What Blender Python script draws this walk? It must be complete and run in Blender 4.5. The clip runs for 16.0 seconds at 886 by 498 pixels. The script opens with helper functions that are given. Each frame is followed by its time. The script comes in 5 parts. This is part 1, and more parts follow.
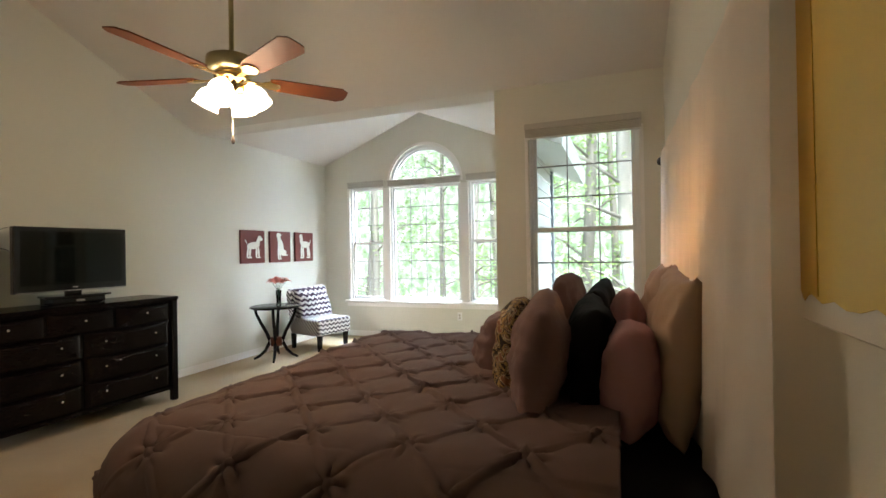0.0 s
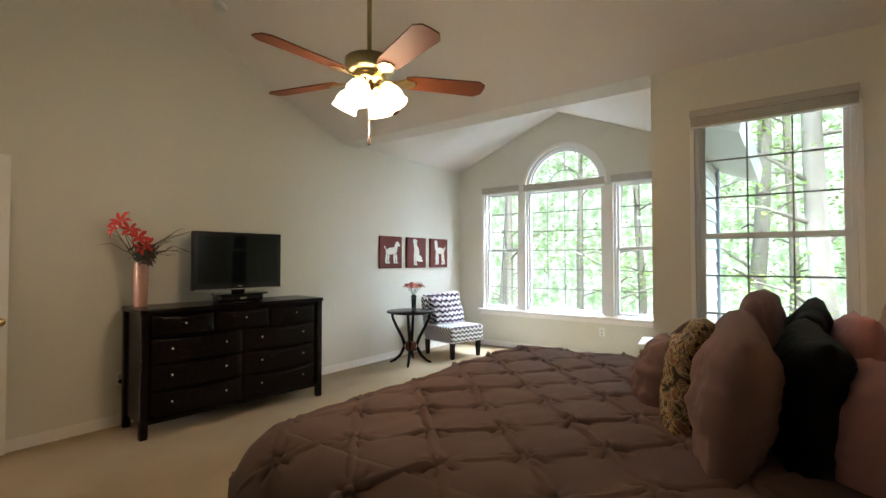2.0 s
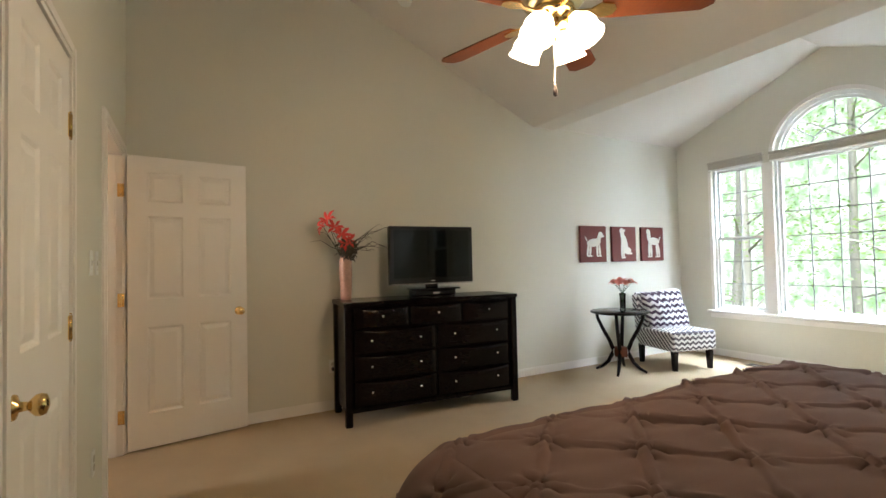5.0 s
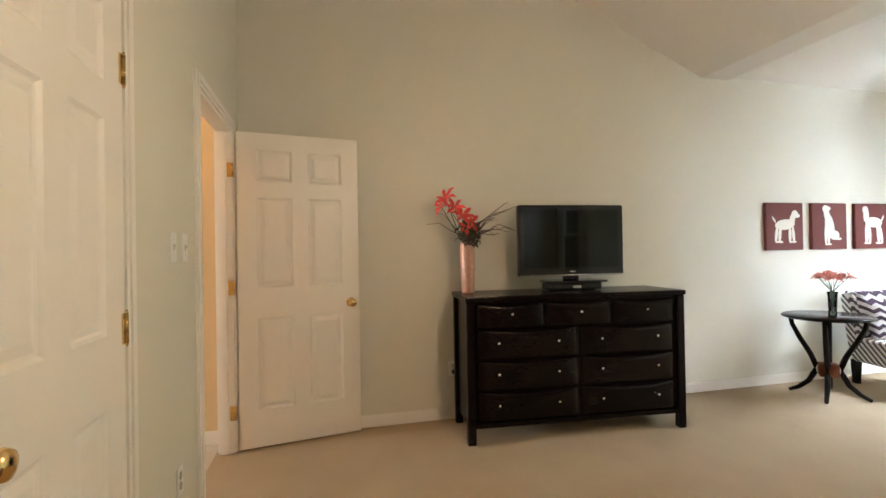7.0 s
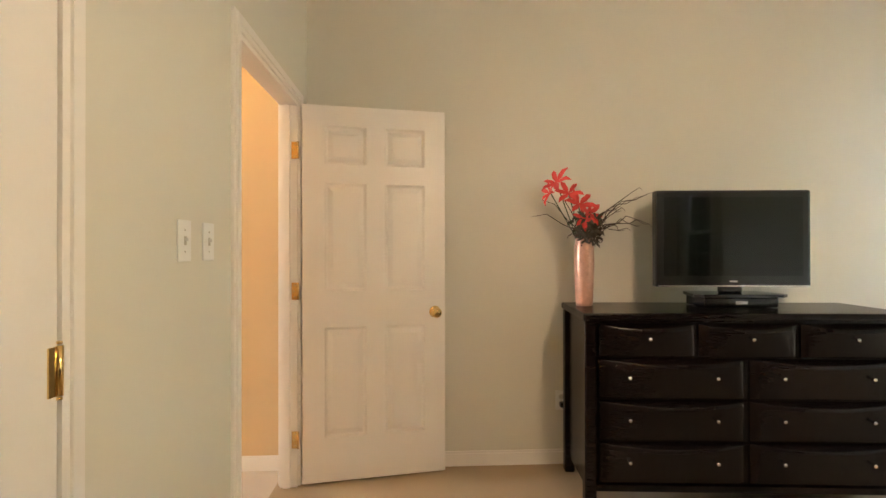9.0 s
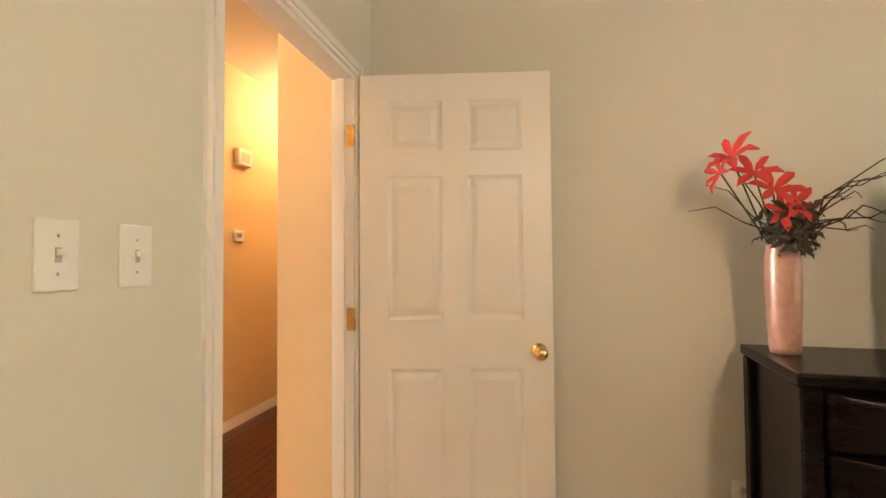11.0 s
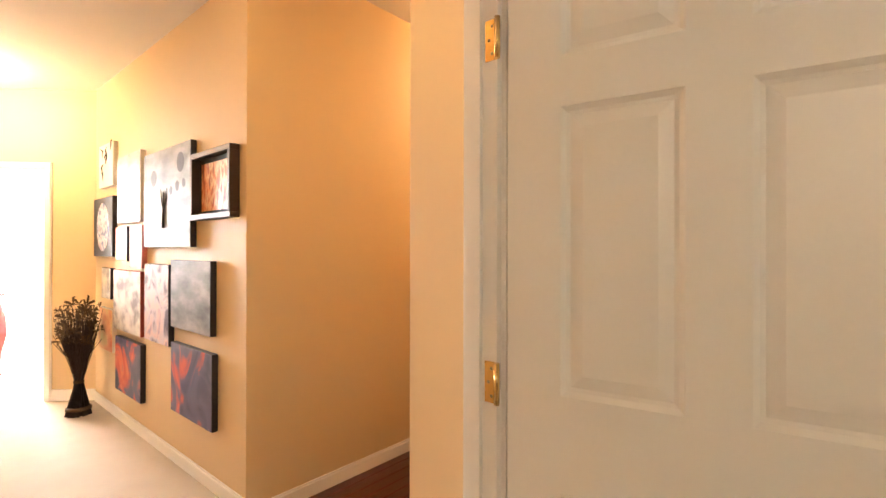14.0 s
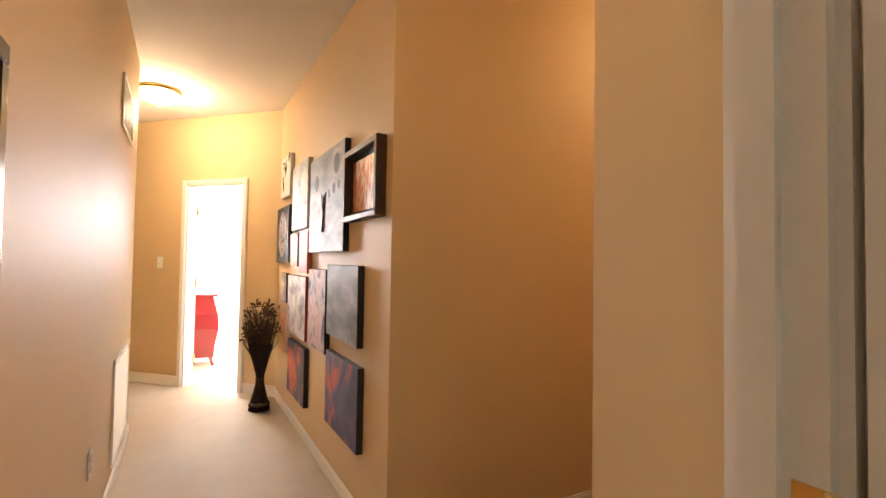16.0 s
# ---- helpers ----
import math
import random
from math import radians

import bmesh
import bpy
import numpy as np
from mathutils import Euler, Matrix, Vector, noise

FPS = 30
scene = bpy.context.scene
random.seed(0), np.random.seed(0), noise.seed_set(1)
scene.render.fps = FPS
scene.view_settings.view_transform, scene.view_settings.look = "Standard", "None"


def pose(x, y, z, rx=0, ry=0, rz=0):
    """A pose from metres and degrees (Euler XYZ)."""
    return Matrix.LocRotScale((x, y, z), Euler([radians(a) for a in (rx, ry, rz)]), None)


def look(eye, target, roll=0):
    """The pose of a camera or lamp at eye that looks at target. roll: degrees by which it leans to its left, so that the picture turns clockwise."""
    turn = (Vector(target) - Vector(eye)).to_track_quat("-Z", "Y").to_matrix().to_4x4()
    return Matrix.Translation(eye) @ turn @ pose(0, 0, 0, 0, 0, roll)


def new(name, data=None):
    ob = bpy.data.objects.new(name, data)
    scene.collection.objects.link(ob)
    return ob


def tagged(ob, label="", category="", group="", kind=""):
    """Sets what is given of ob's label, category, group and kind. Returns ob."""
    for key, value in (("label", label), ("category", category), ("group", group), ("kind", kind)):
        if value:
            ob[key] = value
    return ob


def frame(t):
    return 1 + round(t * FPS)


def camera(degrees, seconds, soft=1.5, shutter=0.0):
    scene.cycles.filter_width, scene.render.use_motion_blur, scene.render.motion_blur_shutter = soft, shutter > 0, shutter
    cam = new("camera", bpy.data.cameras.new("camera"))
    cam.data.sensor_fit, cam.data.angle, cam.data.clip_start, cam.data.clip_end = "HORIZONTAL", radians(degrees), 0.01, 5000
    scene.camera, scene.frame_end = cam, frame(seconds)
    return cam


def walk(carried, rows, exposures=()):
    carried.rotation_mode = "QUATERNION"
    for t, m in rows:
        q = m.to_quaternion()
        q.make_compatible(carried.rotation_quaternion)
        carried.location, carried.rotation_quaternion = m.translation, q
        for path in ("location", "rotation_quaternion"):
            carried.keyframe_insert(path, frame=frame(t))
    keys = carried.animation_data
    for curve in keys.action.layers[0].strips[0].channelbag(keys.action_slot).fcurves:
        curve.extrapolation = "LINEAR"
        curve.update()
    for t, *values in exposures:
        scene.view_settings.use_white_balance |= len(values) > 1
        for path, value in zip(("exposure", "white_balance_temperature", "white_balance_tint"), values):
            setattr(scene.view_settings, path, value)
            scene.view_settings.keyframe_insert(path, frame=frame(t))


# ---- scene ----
cam = camera(87.2, 16.0)
PATH = [
    (0, (0.202, -0.204, 1.335), (-0.5, 1.668, 1.342), -1.0),
    (0.5, (0.163, -0.132, 1.33), (-0.675, 1.684, 1.339), -0.8),
    (1, (0.113, -0.051, 1.327), (-0.865, 1.694, 1.333), -0.6),
    (1.5, (0.073, -0.005, 1.335), (-1.015, 1.673, 1.357), -0.3),
    (2, (0.048, 0.024, 1.328), (-1.149, 1.625, 1.374), 0.0),
    (2.5, (-0.006, 0.079, 1.329), (-1.31, 1.594, 1.381), 0.1),
    (3, (-0.044, 0.137, 1.318), (-1.461, 1.548, 1.365), 0.0),
    (3.5, (-0.082, 0.196, 1.308), (-1.601, 1.497, 1.353), -0.4),
    (4, (-0.116, 0.261, 1.285), (-1.723, 1.449, 1.346), -0.8),
    (6.5, (-0.72, 0.548, 1.243), (-2.627, 1.153, 1.256), -1.3),
    (7, (-0.909, 0.576, 1.245), (-2.849, 1.061, 1.26), -1.0),
    (7.5, (-1.074, 0.587, 1.249), (-3.037, 0.973, 1.268), -0.5),
    (8, (-1.244, 0.627, 1.252), (-3.222, 0.921, 1.258), -0.5),
    (8.5, (-1.394, 0.655, 1.253), (-3.386, 0.842, 1.26), -0.4),
    (9, (-1.58, 0.653, 1.255), (-3.577, 0.751, 1.263), -0.1),
    (9.5, (-1.768, 0.653, 1.267), (-3.767, 0.673, 1.29), 0.1),
    (10, (-1.957, 0.698, 1.278), (-3.955, 0.621, 1.3), -0.1),
    (10.2, (-2.018, 0.743, 1.267), (-4.011, 0.59, 1.305), -0.4),
    (12.3, (-2.776, 0.741, 1.266), (-4.645, 0.03, 1.313), -0.1),
    (12.5, (-2.83, 0.718, 1.262), (-4.676, -0.049, 1.316), -0.3),
    (13, (-2.986, 0.665, 1.284), (-4.739, -0.298, 1.308), -0.2),
    (13.5, (-3.104, 0.614, 1.291), (-4.755, -0.515, 1.323), -0.1),
    (14, (-3.247, 0.569, 1.331), (-4.767, -0.732, 1.336), 0.1),
    (14.5, (-3.357, 0.527, 1.313), (-4.743, -0.915, 1.33), 0.0),
    (15, (-3.447, 0.446, 1.29), (-4.701, -1.111, 1.328), 0.3),
    (15.5, (-3.518, 0.312, 1.288), (-4.635, -1.345, 1.345), 0.6),
    (16, (-3.581, 0.198, 1.286), (-4.555, -1.547, 1.348), 0.9),
]
walk(cam, [(t, look(eye, target, roll)) for t, eye, target, roll in PATH], [(0, 0.88, 6050, 10), (4, 0.72, 6050, 9), (6.5, 1.47, 6150, 11), (7.5, 1.37, 6250, 12), (9.5, 1.88, 6400, 14), (10, 1.95, 6450, 15), (12.5, 1.70, 6350, 15), (14.5, 1.58, 6300, 15), (15.5, 1.06, 6250, 15), (16, 0.66, 6250, 15)])

# ---- world and light ----
world = bpy.data.worlds.new("world")
scene.world = world
world.use_nodes = True
wn = world.node_tree
sky = wn.nodes.new("ShaderNodeTexSky")
sky.sky_type = "NISHITA"
sky.sun_disc = False
sky.sun_elevation, sky.sun_rotation = radians(50), radians(160)
wn.links.new(sky.outputs[0], wn.nodes["Background"].inputs[0])
wn.nodes["Background"].inputs[1].default_value = 0.10

sun = new("sun", bpy.data.lights.new("sun", "SUN"))
sun.data.energy, sun.data.angle, sun.data.color = 4.0, radians(12), (1.0, 0.95, 0.86)
sun.matrix_world = look((4, -8, 14), (0, 0, 0))


def point_lamp(name, at, power, colour, size):
    lamp = new(name, bpy.data.lights.new(name, "POINT"))
    lamp.data.energy, lamp.data.color, lamp.data.shadow_soft_size = power, colour, size
    lamp.location = at
    return lamp


def area_lamp(name, at, target, w, h, power, colour, spread=180):
    lamp = new(name, bpy.data.lights.new(name, "AREA"))
    lamp.data.shape, lamp.data.size, lamp.data.size_y = "RECTANGLE", w, h
    lamp.data.energy, lamp.data.color, lamp.data.spread = power, colour, radians(spread)
    lamp.matrix_world = look(at, target)
    return lamp


WARM = (1.0, 0.70, 0.42)
point_lamp("fan_bulb_light", (-1.70, 1.72, 2.00), 16, WARM, 0.12)
point_lamp("hall_bulb_light", (-3.36, -4.45, 2.50), 28, (1.0, 0.72, 0.42), 0.10)
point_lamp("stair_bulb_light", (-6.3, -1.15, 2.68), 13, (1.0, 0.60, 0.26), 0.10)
# Added lamp, unseen: warms the short return wall and jamb from above.
point_lamp("hall_near_added_light", (-3.70, -0.95, 2.56), 2.6, (1.0, 0.54, 0.18), 0.10)
area_lamp("far_room_daylight", (-3.6, -8.34, 1.5), (-3.75, -5.0, 0.9), 1.9, 1.7, 1050, (1.0, 0.97, 0.92))
area_lamp("alcove_sky_light", (-2.55, 7.5, 4.3), (-3.7, 4.9, 0.7), 3.6, 1.8, 1350, (0.80, 0.90, 1.0))
area_lamp("north_east_sky_light", (2.6, 9.6, 1.9), (-4.3, 4.8, 1.2), 2.0, 1.8, 24, (0.84, 0.92, 1.0), 44)
area_lamp("bedside_sky_light", (0.0, 4.75, 3.35), (-1.2, 2.7, 0.5), 1.3, 0.9, 34, (0.86, 0.93, 1.0))

# ---- materials ----


def tint(c, k):
    return tuple(min(1.0, v * k) for v in c[:3]) + (1.0,)


def material(name, colour, rough=0.6, metal=0.0, grain=0.08, scale=60.0, stain=0.05, stain_scale=1.6, bump=0.1, coat=0.0, stretch=(1, 1, 1), per_piece=0.0):
    m = bpy.data.materials.new(name)
    m.use_nodes = True
    t = m.node_tree
    n, l = t.nodes, t.links
    b = n["Principled BSDF"]
    tc = n.new("ShaderNodeTexCoord")
    mp = n.new("ShaderNodeMapping")
    mp.inputs["Scale"].default_value = stretch
    l.new(tc.outputs["Object"], mp.inputs[0])
    fine, broad = n.new("ShaderNodeTexNoise"), n.new("ShaderNodeTexNoise")
    fine.inputs["Scale"].default_value, fine.inputs["Detail"].default_value = scale, 4
    broad.inputs["Scale"].default_value, broad.inputs["Detail"].default_value = stain_scale, 3
    l.new(mp.outputs[0], fine.inputs["Vector"])
    l.new(tc.outputs["Object"], broad.inputs["Vector"])
    last = None
    for tex, amount in ((fine, grain), (broad, stain)):
        mix = n.new("ShaderNodeMix")
        mix.data_type, mix.blend_type = "RGBA", "MIX"
        mix.inputs["A"].default_value = tint(colour, 1 - amount)
        mix.inputs["B"].default_value = tint(colour, 1 + amount)
        l.new(tex.outputs["Fac"], mix.inputs["Factor"])
        if last is not None:
            both = n.new("ShaderNodeMix")
            both.data_type, both.blend_type = "RGBA", "MIX"
            both.inputs["Factor"].default_value = 0.5
            l.new(last.outputs["Result"], both.inputs["A"])
            l.new(mix.outputs["Result"], both.inputs["B"])
            last = both
        else:
            last = mix
    l.new(last.outputs["Result"], b.inputs["Base Color"])
    b.inputs["Roughness"].default_value, b.inputs["Metallic"].default_value = rough, metal
    b.inputs["Coat Weight"].default_value = coat
    if bump:
        bp = n.new("ShaderNodeBump")
        bp.inputs["Strength"].default_value, bp.inputs["Distance"].default_value = bump, 0.004
        l.new(fine.outputs["Fac"], bp.inputs["Height"])
        l.new(bp.outputs[0], b.inputs["Normal"])
    return m


def glow(name, colour, strength):
    m = bpy.data.materials.new(name)
    m.use_nodes = True
    b = m.node_tree.nodes["Principled BSDF"]
    b.inputs["Base Color"].default_value = (*colour, 1)
    b.inputs["Emission Color"].default_value = (*colour, 1)
    b.inputs["Emission Strength"].default_value = strength
    return m


def chevron(name, dark, light, period, tall, across, up):
    """Woven zigzag: stripes climb along one axis of the cloth and fold back along another."""
    m = bpy.data.materials.new(name)
    m.use_nodes = True
    n, l = m.node_tree.nodes, m.node_tree.links
    tc, sp = n.new("ShaderNodeTexCoord"), n.new("ShaderNodeSeparateXYZ")
    l.new(tc.outputs["Object"], sp.inputs[0])

    def op(kind, a, b):
        q = n.new("ShaderNodeMath")
        q.operation = kind
        for i, v in ((0, a), (1, b)):
            if isinstance(v, float):
                q.inputs[i].default_value = v
            else:
                l.new(v, q.inputs[i])
        return q.outputs[0]
    zig = op("PINGPONG", op("ADD", sp.outputs[across], 5.0), period)
    climb = op("ADD", sp.outputs[up[0]], op("MULTIPLY", sp.outputs[up[1]], up[2]))
    v = op("ADD", op("ADD", climb, 7.0), op("MULTIPLY", zig, 0.75))
    s = op("GREATER_THAN", op("FRACT", op("DIVIDE", v, tall), 0.0), 0.5)
    mix = n.new("ShaderNodeMix")
    mix.data_type = "RGBA"
    mix.inputs["A"].default_value, mix.inputs["B"].default_value = (*dark, 1), (*light, 1)
    l.new(s, mix.inputs["Factor"])
    b = n["Principled BSDF"]
    l.new(mix.outputs["Result"], b.inputs["Base Color"])
    b.inputs["Roughness"].default_value = 0.85
    weave = n.new("ShaderNodeTexNoise")
    weave.inputs["Scale"].default_value = 300
    bp = n.new("ShaderNodeBump")
    bp.inputs["Strength"].default_value, bp.inputs["Distance"].default_value = 0.2, 0.002
    l.new(weave.outputs["Fac"], bp.inputs["Height"])
    l.new(bp.outputs[0], b.inputs["Normal"])
    return m


def ramped(name, stops, scale=4.0, detail=4.0, rough=0.6, stretch=(1, 1, 1), emit=0.0, kind="noise", distort=0.0):
    """Colours laid over a noise, for painted canvases, prints and foliage seen far off."""
    m = bpy.data.materials.new(name)
    m.use_nodes = True
    n, l = m.node_tree.nodes, m.node_tree.links
    tc, mp = n.new("ShaderNodeTexCoord"), n.new("ShaderNodeMapping")
    mp.inputs["Scale"].default_value = stretch
    l.new(tc.outputs["Object"], mp.inputs[0])
    tex = n.new("ShaderNodeTexVoronoi" if kind == "voronoi" else "ShaderNodeTexNoise")
    tex.inputs["Scale"].default_value = scale
    if kind == "noise":
        tex.inputs["Detail"].default_value, tex.inputs["Distortion"].default_value = detail, distort
    l.new(mp.outputs[0], tex.inputs["Vector"])
    ramp = n.new("ShaderNodeValToRGB")
    els = ramp.color_ramp.elements
    while len(els) < len(stops):
        els.new(0.5)
    for e, (p, c) in zip(els, stops):
        e.position, e.color = p, (*c, 1)
    l.new(tex.outputs[0 if kind == "noise" else "Distance"], ramp.inputs[0])
    b = n["Principled BSDF"]
    b.inputs["Roughness"].default_value = rough
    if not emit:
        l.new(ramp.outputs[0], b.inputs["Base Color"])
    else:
        # Glowing sheet: the colours go to emission over a near-black base.
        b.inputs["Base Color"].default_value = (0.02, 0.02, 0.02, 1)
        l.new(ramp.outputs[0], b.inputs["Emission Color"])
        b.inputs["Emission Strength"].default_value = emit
    return m


M_WALL = material("bedroom_wall_paint", (0.70, 0.69, 0.615), 0.5, grain=0.03, scale=220, stain=0.03, bump=0.08)
M_CEIL = material("ceiling_paint", (0.72, 0.69, 0.65), 0.8, grain=0.04, scale=160, stain=0.03, bump=0.15)
M_HALL = material("hall_wall_paint", (0.69, 0.515, 0.295), 0.62, grain=0.03, scale=180, stain=0.03, bump=0.1)
M_WHITE = material("white_trim_paint", (0.84, 0.82, 0.79), 0.36, grain=0.03, scale=90, stain=0.03, bump=0.05)
M_CARPET = material("beige_carpet", (0.40, 0.31, 0.20), 0.95, grain=0.34, scale=300, stain=0.26, stain_scale=2.6, bump=0.9)
# Hall copy of the carpet, lightened for daylight from the far room.
M_HALLCARPET = material("lit_hall_carpet", (0.54, 0.475, 0.395), 0.95, grain=0.34, scale=260, stain=0.22, stain_scale=4.0, bump=0.9)
M_WOODFLOOR = material("dark_wood_floor", (0.070, 0.014, 0.009), 0.26, grain=0.45, scale=14, bump=0.1, stretch=(1, 9, 1))
M_ESPRESSO = material("espresso_wood", (0.0065, 0.0042, 0.004), 0.24, grain=0.35, scale=16, stain=0.2, bump=0.05, stretch=(8, 1, 8), coat=0.0)
M_WALNUT = material("fan_blade_wood", (0.12, 0.036, 0.013), 0.55, grain=0.45, scale=18, stain=0.2, bump=0.05, stretch=(1, 9, 1))
M_BRASS = material("polished_brass", (0.80, 0.57, 0.24), 0.18, 1.0, grain=0.05, bump=0.0)
M_OLDBRASS = material("antique_brass", (0.42, 0.36, 0.20), 0.34, 0.9, grain=0.08, bump=0.0)
M_NICKEL = material("brushed_nickel", (0.72, 0.70, 0.67), 0.25, 1.0, grain=0.05, bump=0.0)
M_BLACK = material("gloss_black_plastic", (0.008, 0.008, 0.009), 0.12, grain=0.1, bump=0.0)
M_SCREEN = material("dark_screen", (0.004, 0.006, 0.005), 0.05, grain=0.1, bump=0.0)
M_COMFORT = material("taupe_comforter_cloth", (0.135, 0.088, 0.078), 0.8, grain=0.10, scale=380, stain=0.08, stain_scale=3, bump=0.25)
M_MAUVE = material("mauve_cotton", (0.20, 0.125, 0.12), 0.8, grain=0.1, scale=300, bump=0.2)
M_PINK = material("dusty_pink_cotton", (0.42, 0.22, 0.23), 0.85, grain=0.1, scale=300, bump=0.2)
M_KHAKI = material("khaki_cotton", (0.42, 0.29, 0.205), 0.85, grain=0.1, scale=300, bump=0.2)
M_BLACKCLOTH = material("black_cotton", (0.004, 0.0035, 0.004), 0.9, grain=0.2, scale=300, bump=0.2)
M_PRINT = ramped("printed_cotton", [(0.0, (0.02, 0.014, 0.012)), (0.42, (0.03, 0.018, 0.016)), (0.46, (0.42, 0.28, 0.10)), (0.51, (0.06, 0.03, 0.025)), (0.57, (0.50, 0.40, 0.26)), (0.62, (0.22, 0.10, 0.05))], 15, 2, 0.85, distort=1.5)
M_CURTAIN = material("sheer_white_voile", (0.82, 0.76, 0.70), 0.8, grain=0.04, scale=400, bump=0.1)
M_YELLOW = material("yellow_acrylic", (0.66, 0.46, 0.075), 0.5, grain=0.08, scale=14, stain=0.12, stain_scale=3, bump=0.15)
M_AMBER = material("amber_acrylic", (0.60, 0.36, 0.02), 0.5, grain=0.1, scale=18, stain=0.1, bump=0.2)
M_CANVAS = material("bare_canvas", (0.72, 0.69, 0.62), 0.8, grain=0.06, scale=400, bump=0.3)
M_DEEPRED = material("oxblood_canvas", (0.14, 0.022, 0.016), 0.65, grain=0.2, scale=30, bump=0.2, stretch=(1, 1, 6))
M_OFFWHITE = material("ivory_paint", (0.75, 0.74, 0.68), 0.7, grain=0.05, scale=60, bump=0.1)
M_COPPER = material("rose_copper_glaze", (0.48, 0.265, 0.19), 0.3, 0.2, grain=0.55, scale=45, stain=0.3, stain_scale=9, bump=0.25)
M_REDPETAL = material("coral_red_petal", (0.62, 0.045, 0.035), 0.6, grain=0.2, scale=40, bump=0.1)
M_PINKPETAL = material("salmon_petal", (0.72, 0.22, 0.17), 0.6, grain=0.25, scale=40, bump=0.1)
M_LEAFDARK = material("dried_leaf", (0.045, 0.035, 0.02), 0.7, grain=0.3, scale=40, bump=0.2)
M_STEM = material("dark_twig", (0.035, 0.018, 0.014), 0.7, grain=0.3, scale=60, bump=0.2)
M_GREENSTEM = material("green_stem", (0.03, 0.07, 0.025), 0.6, grain=0.2, scale=60, bump=0.1)
M_DRIED = material("dried_grass", (0.085, 0.048, 0.022), 0.8, grain=0.4, scale=40, bump=0.2)
M_SHADE = material("grey_cellular_shade", (0.52, 0.50, 0.45), 0.8, grain=0.06, scale=100, bump=0.1)
# Muntin bars coloured grey for the shade they show against daylight.
M_BACKLIT_GRILLE = material("backlit_grille_grey", (0.30, 0.30, 0.29), 0.5, grain=0.05, bump=0.0)
M_VINYL = material("white_vinyl", (0.82, 0.83, 0.82), 0.35, grain=0.02, bump=0.0)
M_REDLAC = material("red_lacquer", (0.20, 0.012, 0.014), 0.22, grain=0.2, scale=20, bump=0.05, coat=0.4)
M_WICKER = ramped("pale_wicker", [(0.35, (0.30, 0.26, 0.16)), (0.55, (0.62, 0.57, 0.42))], 60, 2, 0.7, (1, 1, 3))
M_SIDING = material("white_siding", (0.78, 0.80, 0.80), 0.5, grain=0.03, bump=0.05)
M_SHUTTER = material("slate_shutter", (0.26, 0.30, 0.36), 0.5, grain=0.1, bump=0.05)
M_BARK = material("grey_bark", (0.46, 0.43, 0.39), 0.9, grain=0.4, scale=9, stain=0.25, bump=0.8, stretch=(3, 3, 0.6))
M_GROUND = material("woodland_floor", (0.13, 0.12, 0.06), 0.95, grain=0.4, scale=3, stain=0.3, stain_scale=0.3, bump=0.5)
M_DARKVENT = material("vent_shadow_metal", (0.10, 0.085, 0.06), 0.5, grain=0.1, bump=0.0)
M_GLOBE = glow("frosted_glass_lit", (1.0, 0.82, 0.56), 6.0)
M_DOME = glow("alabaster_glass_lit", (1.0, 0.80, 0.45), 5.0)
M_FAIRY = glow("fairy_bulb", (1.0, 0.50, 0.18), 130.0)


def glass(name, tintc=(1, 1, 1)):
    m = bpy.data.materials.new(name)
    m.use_nodes = True
    n, l = m.node_tree.nodes, m.node_tree.links
    g, tr, mx, fr = n.new("ShaderNodeBsdfGlossy"), n.new("ShaderNodeBsdfTransparent"), n.new("ShaderNodeMixShader"), n.new("ShaderNodeFresnel")
    g.inputs["Roughness"].default_value = 0.02
    tr.inputs[0].default_value = (*tintc, 1)
    fr.inputs[0].default_value = 1.45
    l.new(fr.outputs[0], mx.inputs[0]), l.new(tr.outputs[0], mx.inputs[1]), l.new(g.outputs[0], mx.inputs[2])
    l.new(mx.outputs[0], n["Material Output"].inputs[0])
    return m


M_GLASS = glass("window_glass", (0.97, 0.99, 0.97))
M_VASEGLASS = glass("clear_vase_glass", (0.88, 0.92, 0.9))
for dm in (M_ESPRESSO, M_BLACKCLOTH, M_WALNUT, M_COMFORT, M_MAUVE, M_PINK, M_KHAKI):
    dm.node_tree.nodes["Principled BSDF"].inputs["Specular IOR Level"].default_value = 0.17
M_SCREEN.node_tree.nodes["Principled BSDF"].inputs["Specular IOR Level"].default_value = 0.33
bs = M_CURTAIN.node_tree.nodes["Principled BSDF"]
tl, ad = M_CURTAIN.node_tree.nodes.new("ShaderNodeBsdfTranslucent"), M_CURTAIN.node_tree.nodes.new("ShaderNodeMixShader")
tl.inputs[0].default_value, ad.inputs[0].default_value = (0.85, 0.74, 0.62, 1), 0.4
M_CURTAIN.node_tree.links.new(bs.outputs[0], ad.inputs[1])
M_CURTAIN.node_tree.links.new(tl.outputs[0], ad.inputs[2])
M_CURTAIN.node_tree.links.new(ad.outputs[0], M_CURTAIN.node_tree.nodes["Material Output"].inputs[0])
LEAF = []
